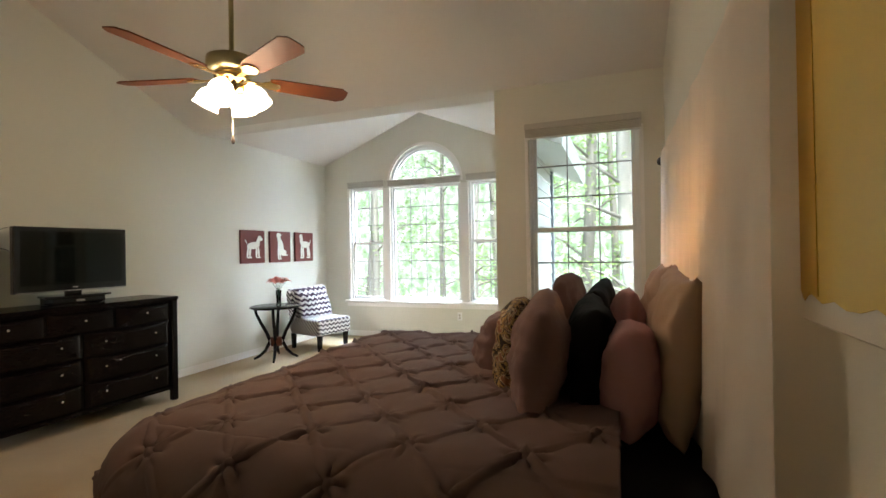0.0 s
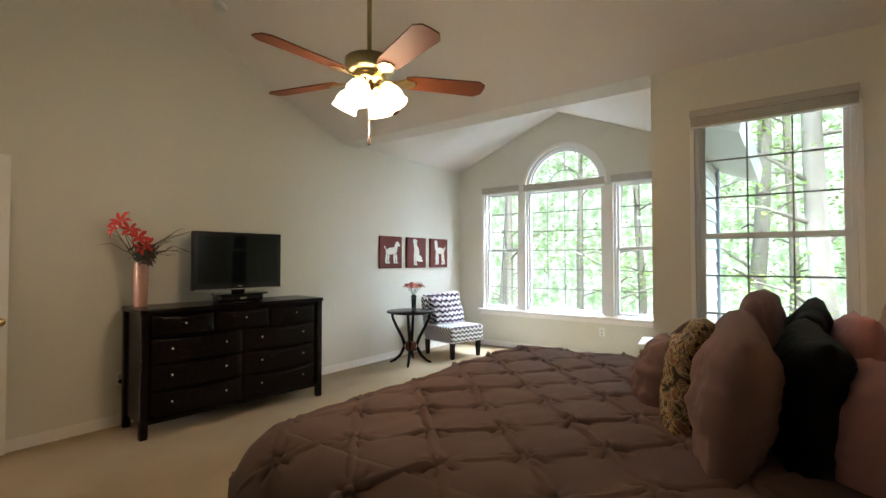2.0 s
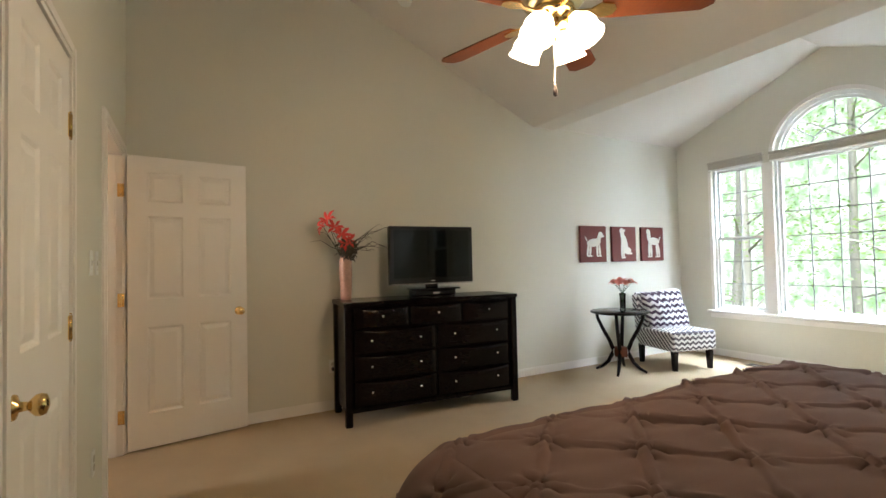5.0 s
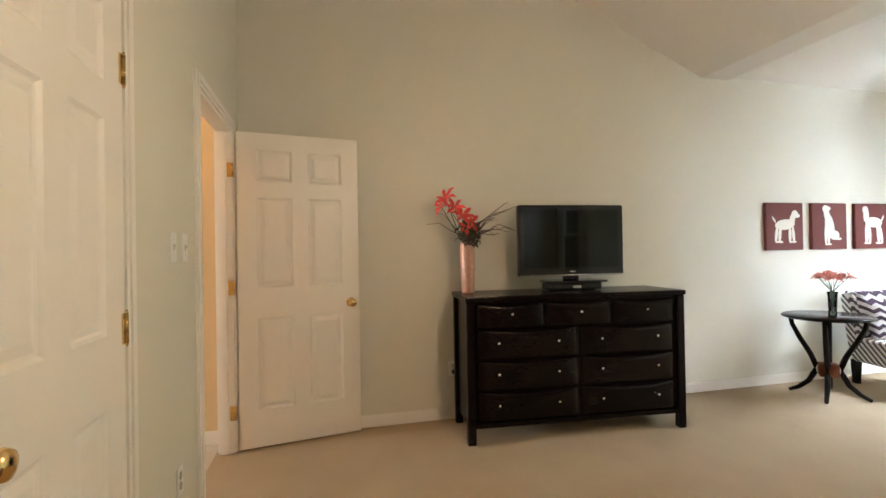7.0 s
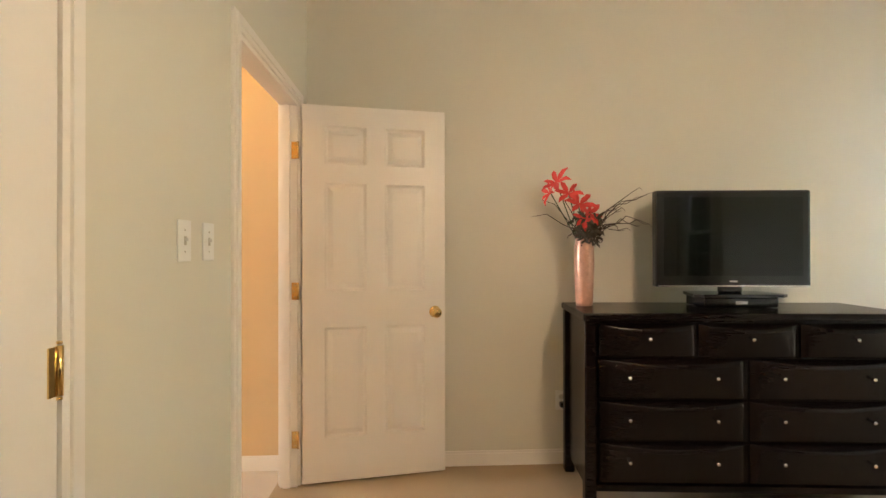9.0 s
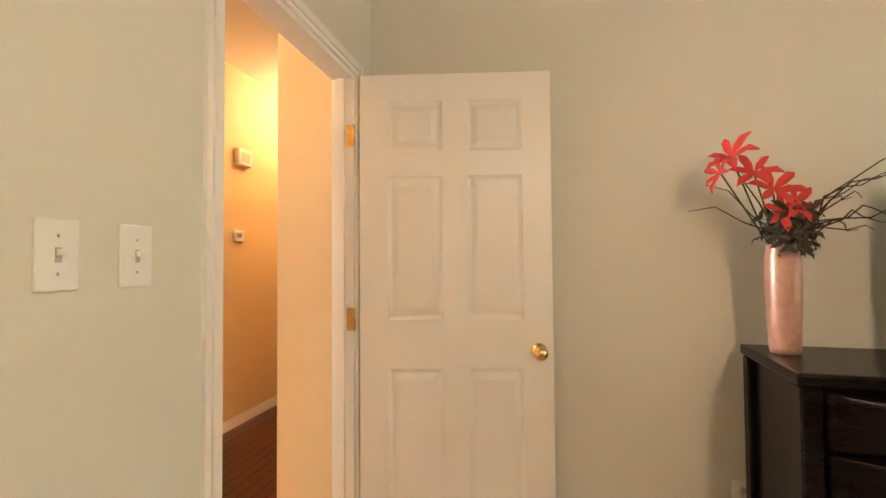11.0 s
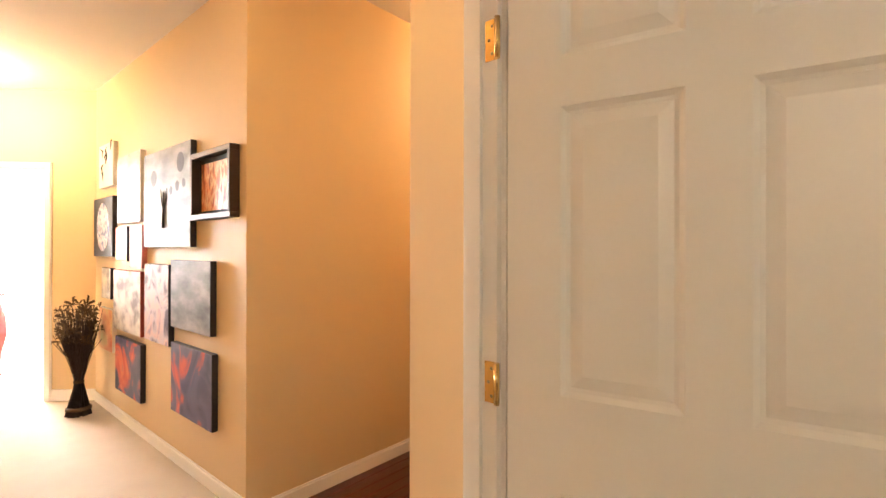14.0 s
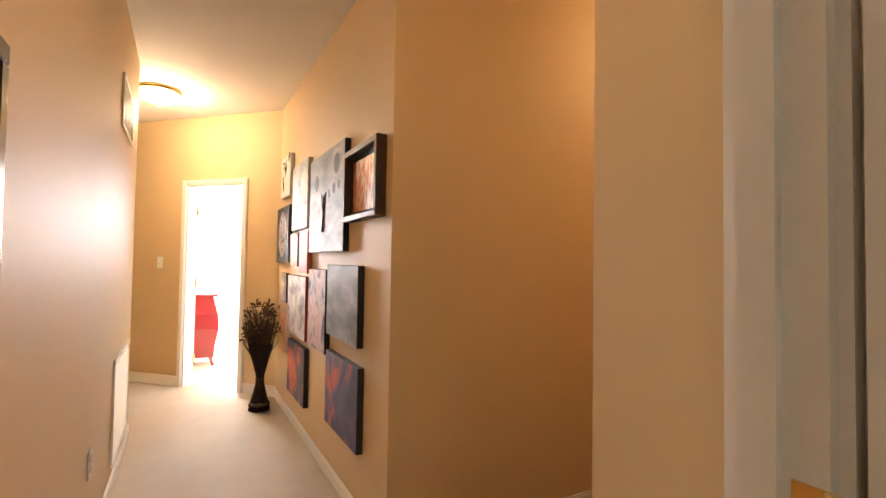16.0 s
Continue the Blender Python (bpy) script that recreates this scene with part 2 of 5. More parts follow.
for i, c in enumerate(((0.22, 0.33, 0.16), (0.28, 0.40, 0.20), (0.19, 0.29, 0.14))):
    lm = material("spring_leaf_%s" % "abc"[i], c, 0.6, grain=0.3, scale=2, bump=0.0)
    b0 = lm.node_tree.nodes["Principled BSDF"]
    t0, a0 = lm.node_tree.nodes.new("ShaderNodeBsdfTranslucent"), lm.node_tree.nodes.new("ShaderNodeMixShader")
    t0.inputs[0].default_value, a0.inputs[0].default_value = (c[0] * 2, c[1] * 2, c[2], 1), 0.45
    lm.node_tree.links.new(b0.outputs[0], a0.inputs[1])
    lm.node_tree.links.new(t0.outputs[0], a0.inputs[2])
    lm.node_tree.links.new(a0.outputs[0], lm.node_tree.nodes["Material Output"].inputs[0])
    LEAF.append(lm)
# Greens, haze and white sky emit, so brightness is in the colour.
M_BACK = ramped("glowing_woods_sheet", [(0.34, (0.30, 0.46, 0.25)), (0.47, (0.50, 0.69, 0.44)), (0.56, (0.76, 0.90, 0.74)), (0.66, (1.0, 1.0, 1.0))], 2.4, 10, 1.0, (1, 1, 0.8), emit=1.1)

# ---- mesh helpers ----


def bx(bm, x0, x1, y0, y1, z0, z1, bevel=0.0, seg=1):
    m = Matrix.Translation(((x0 + x1) / 2, (y0 + y1) / 2, (z0 + z1) / 2)) @ Matrix.Diagonal((abs(x1 - x0), abs(y1 - y0), abs(z1 - z0), 1))
    vs = bmesh.ops.create_cube(bm, size=1, matrix=m)["verts"]
    if bevel:
        es = list({e for v in vs for e in v.link_edges})
        bmesh.ops.bevel(bm, geom=es, offset=bevel, segments=seg, affect="EDGES", profile=0.6)
    return bm


def box(*a, **k):
    return bx(bmesh.new(), *a, **k)


def prism(bm, pts, axis, a0, a1):
    """A polygon drawn across an axis and carried along it. x: points are (y, z); y: (x, z); z: (x, y)."""
    def at(p, a):
        return {"x": (a, p[0], p[1]), "y": (p[0], a, p[1]), "z": (p[0], p[1], a)}[axis]
    lo, hi = [bm.verts.new(at(p, a0)) for p in pts], [bm.verts.new(at(p, a1)) for p in pts]
    fs = [bm.faces.new(lo), bm.faces.new(hi[::-1])]
    for i in range(len(pts)):
        j = (i + 1) % len(pts)
        fs.append(bm.faces.new((lo[j], lo[i], hi[i], hi[j])))
    bmesh.ops.recalc_face_normals(bm, faces=fs)
    return bm


def lathe(bm, prof, seg=24, m=Matrix()):
    """A turned body from (radius, height) pairs."""
    rings = []
    for r, z in prof:
        rings.append([bm.verts.new(m @ Vector((r * math.cos(2 * math.pi * i / seg), r * math.sin(2 * math.pi * i / seg), z))) for i in range(seg)])
    for a, b in zip(rings, rings[1:]):
        for i in range(seg):
            j = (i + 1) % seg
            bm.faces.new((a[i], a[j], b[j], b[i])).smooth = True
    bm.faces.new(rings[0][::-1]), bm.faces.new(rings[-1])
    return bm


def tube(bm, pts, radii, seg=8):
    """A round or flat rod along points, with a radius at each."""
    pts = [Vector(p) for p in pts]
    rings = []
    for i, p in enumerate(pts):
        d = (pts[min(i + 1, len(pts) - 1)] - pts[max(i - 1, 0)]).normalized()
        u = d.orthogonal().normalized() if abs(d.z) < 0.99 else Vector((1, 0, 0))
        if abs(d.z) < 0.99:
            u = d.cross(Vector((0, 0, 1))).normalized()
        v = d.cross(u)
        r = radii[i] if isinstance(radii, (list, tuple)) else radii
        rings.append([bm.verts.new(p + r * (u * math.cos(2 * math.pi * k / seg) + v * math.sin(2 * math.pi * k / seg))) for k in range(seg)])
    for a, b in zip(rings, rings[1:]):
        for k in range(seg):
            j = (k + 1) % seg
            bm.faces.new((a[k], a[j], b[j], b[k])).smooth = True
    bm.faces.new(rings[0][::-1]), bm.faces.new(rings[-1])
    return bm


def mesh_of(name, bm, mat):
    me = bpy.data.meshes.new(name)
    bmesh.ops.recalc_face_normals(bm, faces=bm.faces)
    bm.to_mesh(me)
    bm.free()
    me.materials.append(mat)
    return me


def part(name, bm, mat, parent, label=""):
    ob = new(name, mesh_of(name, bm, mat))
    ob.parent = parent
    return tagged(ob, label)


def thing(name, label, category, at=(0, 0, 0), turn=0.0, group="", kind=""):
    ob = new(name)
    ob.location, ob.rotation_euler = at, (0, 0, radians(turn))
    return tagged(ob, label, category, group, kind)


def solid(name, bm, mat, label, category, group="", kind="", at=None):
    ob = new(name, mesh_of(name, bm, mat))
    if at:
        ob.matrix_world = at
    return tagged(ob, label, category, group, kind)


def structure(name, bm, mat, label, category="wall"):
    return solid(name, bm, mat, label, category, kind="structure")

# ---- setting: bedroom ----
XW, XE, YS, YN, YB = -4.30, 0.56, 0.0, 3.79, 6.30      # west, east, south, window and alcove walls
XA, XR, ZR, ZE = -0.79, -2.59, 3.445, 2.735              # alcove side wall, gable ridge, its height, eaves
DX0, DX1, DH = -4.11, -3.275, 2.05                     # bedroom doorway
CX0, CX1 = -2.447, -1.755                               # closet doorway
XJ = -1.05                                             # the south wall steps back here
SLOPE = 0.435
WT = 0.092                                             # thickness of the south wall


def ceil_at(y):
    return ZE + SLOPE * (YN - y)


structure("floor", prism(bmesh.new(), [(XW - 0.12, -0.12), (XJ - 0.12, -0.12), (XJ - 0.12, -2.02), (XE + 0.12, -2.02), (XE + 0.12, YB + 0.15), (XW - 0.12, YB + 0.15)], "z", -0.2, 0.0), M_CARPET, "beige cut-pile bedroom carpet", "floor")
TOP = ceil_at(0.15)
bm = prism(bmesh.new(), [(YN, ZE), (YN, ZE + 0.2), (0.15, TOP + 0.2), (-1.9, TOP + 0.2), (-1.9, TOP), (0.15, TOP)], "x", XW - 0.12, XE + 0.12)
structure("ceiling", bm, M_CEIL, "cream vaulted bedroom ceiling sloping to the windows", "ceiling")
bm = bmesh.new()
for s in (-1, 1):
    xe = XW - 0.12 if s < 0 else XA + 0.12
    ze = ZR - abs(xe - XR) * (ZR - 2.755) / (XR - XW)
    prism(bm, [(XR, ZR), (xe, ze), (xe, ze + 0.2), (XR, ZR + 0.2)], "y", 4.07, YB + 0.14)
structure("ceiling_alcove", bm, M_CEIL, "pale gabled ceiling over the window alcove", "ceiling")
bm = prism(bmesh.new(), [(XW - 0.12, ZE), (XA + 0.12, ZE), (XA + 0.12, 3.5), (XR, 3.9), (XW - 0.12, 3.5)], "y", YN, 4.07)
structure("beam", bm, M_CEIL, "plain painted header over the alcove opening", "beam")

bm = prism(bmesh.new(), [(-0.12, 0), (YB + 0.14, 0), (YB + 0.14, 2.9), (YN, 2.95), (YN, ZE + 0.2), (0.15, TOP + 0.2), (-0.12, TOP + 0.2)], "x", XW - 0.12, XW)
structure("wall_west", bm, M_WALL, "tall pale sage-white wall under the vault")
bm = prism(bmesh.new(), [(-1.9, 0), (YN + 0.14, 0), (YN + 0.14, ZE + 0.2), (0.15, TOP + 0.2), (-1.9, TOP + 0.2)], "x", XE, XE + 0.12)
structure("wall_east", bm, M_WALL, "pale wall behind the bed's head")
bm = bmesh.new()
bx(bm, XW, DX0, -WT, YS, 0, DH), bx(bm, DX1, CX0, -WT, YS, 0, DH), bx(bm, CX1, XJ, -WT, YS, 0, DH), bx(bm, XW, XJ, -WT, YS, DH, TOP + 0.2)
bx(bm, XJ - 0.12, XJ, -1.9, -WT, 0, TOP + 0.2)
structure("wall_south", bm, M_WALL, "pale wall with the bedroom and closet doorways")
structure("wall_entry", box(XJ, XE, -2.02, -1.9, 0, TOP + 0.2), M_WALL, "plain pale wall closing the entry recess")
W2 = (-0.50, 0.38, 0.62, 2.37)
bm = bmesh.new()
bx(bm, XA, W2[0], YN, YN + 0.14, 0, ZE), bx(bm, W2[1], XE, YN, YN + 0.14, 0, ZE), bx(bm, W2[0], W2[1], YN, YN + 0.14, 0, W2[2]), bx(bm, W2[0], W2[1], YN, YN + 0.14, W2[3], ZE)
structure("wall_window", bm, M_WALL, "pale wall round the tall bedside window")
structure("wall_alcove_side", box(XA, XA + 0.12, YN + 0.14, YB, 0, 2.95), M_WALL, "pale side wall of the alcove")

WL, WC, WR = (-3.83, -3.22), (-3.11, -1.95), (-1.83, -1.22)
ZS, ZT, ZC, CXM, RAD = 0.57, 2.37, 2.37, -2.53, 0.58
bm = bmesh.new()
for a, b in ((XW, WL[0]), (WL[1], WC[0]), (WC[1], WR[0]), (WR[1], XA + 0.12)):
    bx(bm, a, b, YB, YB + 0.14, ZS, ZT)
bx(bm, XW, XA + 0.12, YB, YB + 0.14, 0, ZS)
arch = [(CXM + RAD * math.cos(math.pi * i / 24), ZC + RAD * math.sin(math.pi * i / 24)) for i in range(25)]
slope2 = (ZR - 2.755) / (XR - XW)
roofline = lambda x: ZR - abs(x - XR) * slope2 + 0.1
for (xa, za), (xb, zb) in zip(arch, arch[1:]):
    prism(bm, [(xa, za), (xb, zb), (xb, roofline(xb)), (xa, roofline(xa))], "y", YB, YB + 0.14)
prism(bm, [(XW, ZT), (WC[0], ZT), (WC[0], roofline(WC[0])), (XW, roofline(XW))], "y", YB, YB + 0.14)
prism(bm, [(WC[1], ZT), (XA + 0.12, ZT), (XA + 0.12, roofline(XA + 0.12)), (WC[1], roofline(WC[1]))], "y", YB, YB + 0.14)
structure("wall_north", bm, M_WALL, "pale gable wall with the arched window group")


def skirting(name, runs, z=0.0, h=0.085):
    base = thing(name, "white painted skirting board along the wall", "baseboard", kind="structure")
    for x0, x1, y0, y1 in runs:
        bm = bx(bmesh.new(), x0, x1, y0, y1, z, z + h - 0.014)
        bx(bm, x0 + (0.004 if x1 - x0 < 0.03 else 0), x1 - (0.004 if x1 - x0 < 0.03 else 0), y0 + (0.004 if y1 - y0 < 0.03 else 0), y1 - (0.004 if y1 - y0 < 0.03 else 0), z + h - 0.014, z + h)
        part("board", bm, M_WHITE, base)


skirting("baseboard", [(XW, XW + 0.013, 0.02, YB - 0.013), (XW, XA, YB - 0.013, YB), (XA - 0.013, XA, YN + 0.02, YB - 0.013), (XA, XE, YN - 0.013, YN), (DX1 + 0.057, CX0 - 0.057, 0, 0.013), (CX1 + 0.057, XJ, 0, 0.013), (XE - 0.013, XE, -1.9, YN - 0.013)])


def casing(name, x0, x1, h, yf, label, into=1):
    """Stepped door trim on a wall face at yf, standing out along y."""
    c = thing(name, label, "door trim", kind="structure")
    w = 0.055
    for a, b, z0, z1, nm in ((x0 - w, x0, 0, h + w, "casing_side"), (x1, x1 + w, 0, h + w, "casing_side"), (x0, x1, h, h + w, "casing_head")):
        bm = box(a, b, min(yf, yf + into * 0.012), max(yf, yf + into * 0.012), z0, z1)
        g = 0.018
        if nm == "casing_head":
            bx(bm, a, b, min(yf, yf + into * 0.019), max(yf, yf + into * 0.019), z0 + g, z1 - 0.006)
        else:
            bx(bm, a + 0.008, b - 0.018, min(yf, yf + into * 0.019), max(yf, yf + into * 0.019), z0, z1 - 0.006)
        part(nm, bm, M_WHITE, c)
    return c


casing("door_trim_1", DX0, DX1, DH, 0.0, "white moulded trim round the open bedroom doorway")
casing("door_trim_2", CX0, CX1, DH, 0.0, "white moulded trim round the closed closet door")
casing("door_trim_3", DX0, DX1, DH, -WT, "white moulded hall-side doorway trim", -1)
lin = thing("door_lining", "white painted door lining with stop", "door frame", kind="structure")
part("jamb", box(DX0, DX0 + 0.018, -WT, 0.0, 0, DH), M_WHITE, lin)
part("jamb", box(DX1 - 0.018, DX1, -WT, 0.0, 0, DH), M_WHITE, lin)
part("head", box(DX0 + 0.018, DX1 - 0.018, -WT, 0.0, DH - 0.018, DH), M_WHITE, lin)
part("stop", box(DX0 + 0.018, DX0 + 0.03, -0.075, -0.038, 0, DH - 0.018), M_WHITE, lin)
part("stop", box(DX1 - 0.03, DX1 - 0.018, -0.075, -0.038, 0, DH - 0.018), M_WHITE, lin)
for z in (0.252, 1.042, 1.792):
    bm = box(DX0 + 0.018, DX0 + 0.0205, -0.030, 0.0, z - 0.045, z + 0.045)
    tube(bm, [(DX0 + 0.024, 0.004, z - 0.045), (DX0 + 0.024, 0.004, z + 0.045)], 0.0065, 8)
    hp = part("hinge_plate", bm, M_BRASS, lin, "polished brass hinge plate")
    for k in (-0.03, 0.0, 0.03):
        part("screw", lathe(bmesh.new(), [(0.001, 0), (0.004, 0), (0.001, 0.001)], 8, pose(DX0 + 0.0205, -0.012 - (0.008 if k == 0.0 else 0.0), z + k, 0, 90, 0)), M_OLDBRASS, hp)
part("strike_plate", box(DX1 - 0.0195, DX1 - 0.018, -0.035, -0.01, 0.9, 0.96), M_BRASS, lin, "small brass strike plate")


def panel_door(w, h=2.03, t=0.035):
    """A six-panel leaf: hinge edge at x=0, free edge at x=w, faces at y=0 and y=t."""
    bm = bmesh.new()
    st, mid = 0.115, 0.10
    pw = (w - 2 * st - mid) / 2
    rows = ((0.235, 0.830), (1.025, 1.610), (1.710, 1.920))
    xs = [0, st, st + pw, st + pw + mid, w - st, w]
    zs = [0, rows[0][0], rows[0][1], rows[1][0], rows[1][1], rows[2][0], rows[2][1], h]
    for i in range(5):
        for j in range(7):
            if i in (1, 3) and j in (1, 3, 5):
                x0, x1, z0, z1 = xs[i], xs[i + 1], zs[j], zs[j + 1]
                for side in (0, 1):
                    def q(ins, dep):
                        y = dep if side == 0 else t - dep
                        return [bm.verts.new((x0 + ins, y, z0 + ins)), bm.verts.new((x1 - ins, y, z0 + ins)), bm.verts.new((x1 - ins, y, z1 - ins)), bm.verts.new((x0 + ins, y, z1 - ins))]
                    loops = [q(0, 0), q(0.010, 0.008), q(0.018, 0.010), q(0.044, 0.0025)]
                    for a, b in zip(loops, loops[1:]):
                        for k in range(4):
                            bm.faces.new((a[k], a[(k + 1) % 4], b[(k + 1) % 4], b[k]))
                    bm.faces.new(loops[-1])
            else:
                for y in (0, t):
                    bm.faces.new([bm.verts.new((a, y, c)) for a, c in ((xs[i], zs[j]), (xs[i + 1], zs[j]), (xs[i + 1], zs[j + 1]), (xs[i], zs[j + 1]))])
    for a, b in (((0, 0), (0, h)), ((w, 0), (w, h))):
        bm.faces.new([bm.verts.new(v) for v in ((a[0], 0, 0), (a[0], t, 0), (a[0], t, h), (a[0], 0, h))])
    for z in (0, h):
        bm.faces.new([bm.verts.new(v) for v in ((0, 0, z), (w, 0, z), (w, t, z), (0, t, z))])
    bmesh.ops.remove_doubles(bm, verts=bm.verts, dist=0.0002)
    return bm


def door_knob(x, z, y, s):
    m = pose(x, y, z, -90 * s, 0, 0)
    return lathe(bmesh.new(), [(0.001, 0), (0.033, 0.0), (0.031, 0.006), (0.013, 0.012), (0.011, 0.03), (0.018, 0.036), (0.027, 0.045), (0.029, 0.055), (0.025, 0.066), (0.012, 0.071), (0.001, 0.072)], 20, m)


def hinge(x, y, z, dx, dy):
    bm = tube(bmesh.new(), [(x, y, z - 0.045), (x, y, z + 0.045)], 0.0065, 8)
    for k in (-0.052, 0.048):
        tube(bm, [(x, y, z + k), (x, y, z + k + 0.005)], 0.005, 8)
    bx(bm, min(x, x + dx), max(x, x + dx), min(y, y + dy), max(y, y + dy), z - 0.044, z + 0.044)
    return bm


def leaf_door(name, w, label, at, turn, knob_face, hinge_plate=None):
    d = thing(name, label, "door", at, turn, kind="structure")
    lf = part("leaf", panel_door(w), M_WHITE, d)
    if "front" in knob_face:
        part("knob", door_knob(w - 0.058, 0.90, 0.0, -1), M_BRASS, lf, "polished brass knob")
    if "back" in knob_face:
        part("knob", door_knob(w - 0.058, 0.90, 0.035, 1), M_BRASS, lf, "polished brass knob")
    for z in (0.24, 1.03, 1.78) if hinge_plate else ():
        part("hinge", hinge(*hinge_plate[0], z, *hinge_plate[1]), M_BRASS, lf, "polished brass hinge")
    part("latch", box(w, w + 0.0015, 0.008, 0.027, 0.87, 0.93), M_BRASS, lf)
    return d


leaf_door("door_1", 0.778, "white six-panel bedroom door standing open", (DX0 + 0.014, 0.025, 0.012), 99.2, "front back")
closet = leaf_door("door_2", CX1 - CX0 - 0.006, "white six-panel closet door, closed", (CX0 + 0.003, -0.030, 0.012), 0.0, "back", ((-0.002, 0.038), (0.024, -0.004)))

# ---- windows ----


def sash(bm, x0, x1, z0, z1, y, r=0.032, d=0.03):
    for a, b, c, e in ((x0, x0 + r, z0, z1), (x1 - r, x1, z0, z1), (x0 + r, x1 - r, z0, z0 + r), (x0 + r, x1 - r, z1 - r, z1)):
        bx(bm, a, b, y, y + d, c, e)


def muntins(x0, x1, z0, z1, y, cols, rows, p):
    for i in range(1, cols):
        x = x0 + (x1 - x0) * i / cols
        part("muntin", box(x - 0.005, x + 0.005, y, y + 0.012, z0, z1), M_BACKLIT_GRILLE, p)
    for i in range(1, rows):
        z = z0 + (z1 - z0) * i / rows
        part("muntin", box(x0, x1, y + 0.0015, y + 0.0105, z - 0.006, z + 0.006), M_BACKLIT_GRILLE, p)


def pane(bm, p):
    g = part("pane", bm, M_GLASS, p)
    g.visible_shadow = False


def hung_window(name, x0, x1, z0, z1, y, cols, rows, label, single=False, shade=0.09, drop=0.0):
    zh = z1 - drop
    w = thing(name, label, "window", kind="structure")
    bm = bmesh.new()
    sash(bm, x0, x1, z0, z1, y + 0.035, 0.026, 0.09)
    part("window_frame", bm, M_VINYL, w)
    a, b, zm = x0 + 0.026, x1 - 0.026, z0 + (z1 - z0) * 0.5
    for lo, hi, yy in (((z0 + 0.026, z1 - 0.026, y + 0.065),) if single else ((z0 + 0.026, zm + 0.02, y + 0.055), (zm - 0.02, z1 - 0.026, y + 0.088))):
        bm = bmesh.new()
        sash(bm, a, b, lo, hi, yy)
        s = part("sash", bm, M_VINYL, w)
        muntins(a + 0.032, b - 0.032, lo + 0.032, hi - 0.032, yy + 0.008, cols, rows, s)
        pane(box(a + 0.03, b - 0.03, yy + 0.013, yy + 0.016, lo + 0.03, hi - 0.03), s)
    part("window_sill", box(x0 - 0.0, x1 + 0.0, y + 0.002, y + 0.035, z0 - 0.0, z0 + 0.012), M_WHITE, w)
    sh = thing("cellular_blind", "raised pale grey cellular shade at the window head", "window shade")
    bm = bmesh.new()
    for k in range(5):
        bx(bm, x0 - 0.02, x1 + 0.01, y - 0.035, y - 0.004, zh + 0.075 - shade + k * 0.013, zh + 0.075 - shade + k * 0.013 + 0.0115, 0.003)
    part("shade_cloth", bm, M_SHADE, sh)
    part("headrail", box(x0 - 0.025, x1 + 0.015, y - 0.04, y - 0.001, zh + 0.075 - shade + 0.067, zh + 0.075 + 0.008, bevel=0.004), M_SHADE, sh)
    part("bottom_rail", box(x0 - 0.02, x1 + 0.01, y - 0.032, y - 0.006, zh + 0.065 - shade - 0.004, zh + 0.075 - shade, bevel=0.003), M_VINYL, sh)
    return w


hung_window("window_1", W2[0], W2[1], W2[2], W2[3], YN, 3, 3, "tall white double-hung bedside window, grilles greyed as if backlit", shade=0.11, drop=0.055)
hung_window("window_2", WL[0], WL[1], ZS, ZT, YB, 2, 3, "narrow white double-hung window beside the picture window")
hung_window("window_3", WR[0], WR[1], ZS, ZT, YB, 2, 3, "narrow white double-hung window beside the picture window")
hung_window("window_4", WC[0], WC[1], ZS, ZT - 0.01, YB, 4, 6, "large white picture window with a grid of grilles", single=True)
# arched light
aw = thing("window_5", "white half-round window above the picture window", "window", kind="structure")
bm = bmesh.new()
for i in range(24):
    a0, a1 = math.pi * i / 24, math.pi * (i + 1) / 24
    for r0, r1, y0, y1 in ((RAD - 0.045, RAD, YB + 0.03, YB + 0.125), (RAD - 0.075, RAD - 0.045, YB + 0.055, YB + 0.09)):
        prism(bm, [(CXM + r0 * math.cos(a0), ZC + r0 * math.sin(a0)), (CXM + r1 * math.cos(a0), ZC + r1 * math.sin(a0)), (CXM + r1 * math.cos(a1), ZC + r1 * math.sin(a1)), (CXM + r0 * math.cos(a1), ZC + r0 * math.sin(a1))], "y", y0, y1)
bx(bm, CXM - RAD + 0.02, CXM + RAD - 0.02, YB + 0.03, YB + 0.125, ZC - 0.006, ZC + 0.05)
part("window_frame", bm, M_VINYL, aw)
bm = bmesh.new()
for i in range(12):
    a0, a1 = math.pi * i / 12, math.pi * (i + 1) / 12
    prism(bm, [(CXM + 0.235 * math.cos(a0), ZC + 0.235 * math.sin(a0)), (CXM + 0.249 * math.cos(a0), ZC + 0.249 * math.sin(a0)), (CXM + 0.249 * math.cos(a1), ZC + 0.249 * math.sin(a1)), (CXM + 0.235 * math.cos(a1), ZC + 0.235 * math.sin(a1))], "y", YB + 0.066, YB + 0.076)
part("muntin", bm, M_BACKLIT_GRILLE, aw)
for deg in (38, 90, 142):
    a = radians(deg)
    part("muntin", tube(bmesh.new(), [(CXM + 0.24 * math.cos(a), YB + 0.071, ZC + 0.24 * math.sin(a)), (CXM + 0.52 * math.cos(a), YB + 0.071, ZC + 0.52 * math.sin(a))], 0.007, 6), M_BACKLIT_GRILLE, aw)
pane(prism(bmesh.new(), [(CXM + 0.52 * math.cos(math.pi * i / 20), ZC + 0.045 + 0.475 * math.sin(math.pi * i / 20)) for i in range(21)], "y", YB + 0.079, YB + 0.082), aw)
trim = thing("window_trim", "white painted trim and stool round the window group", "window trim", kind="structure")
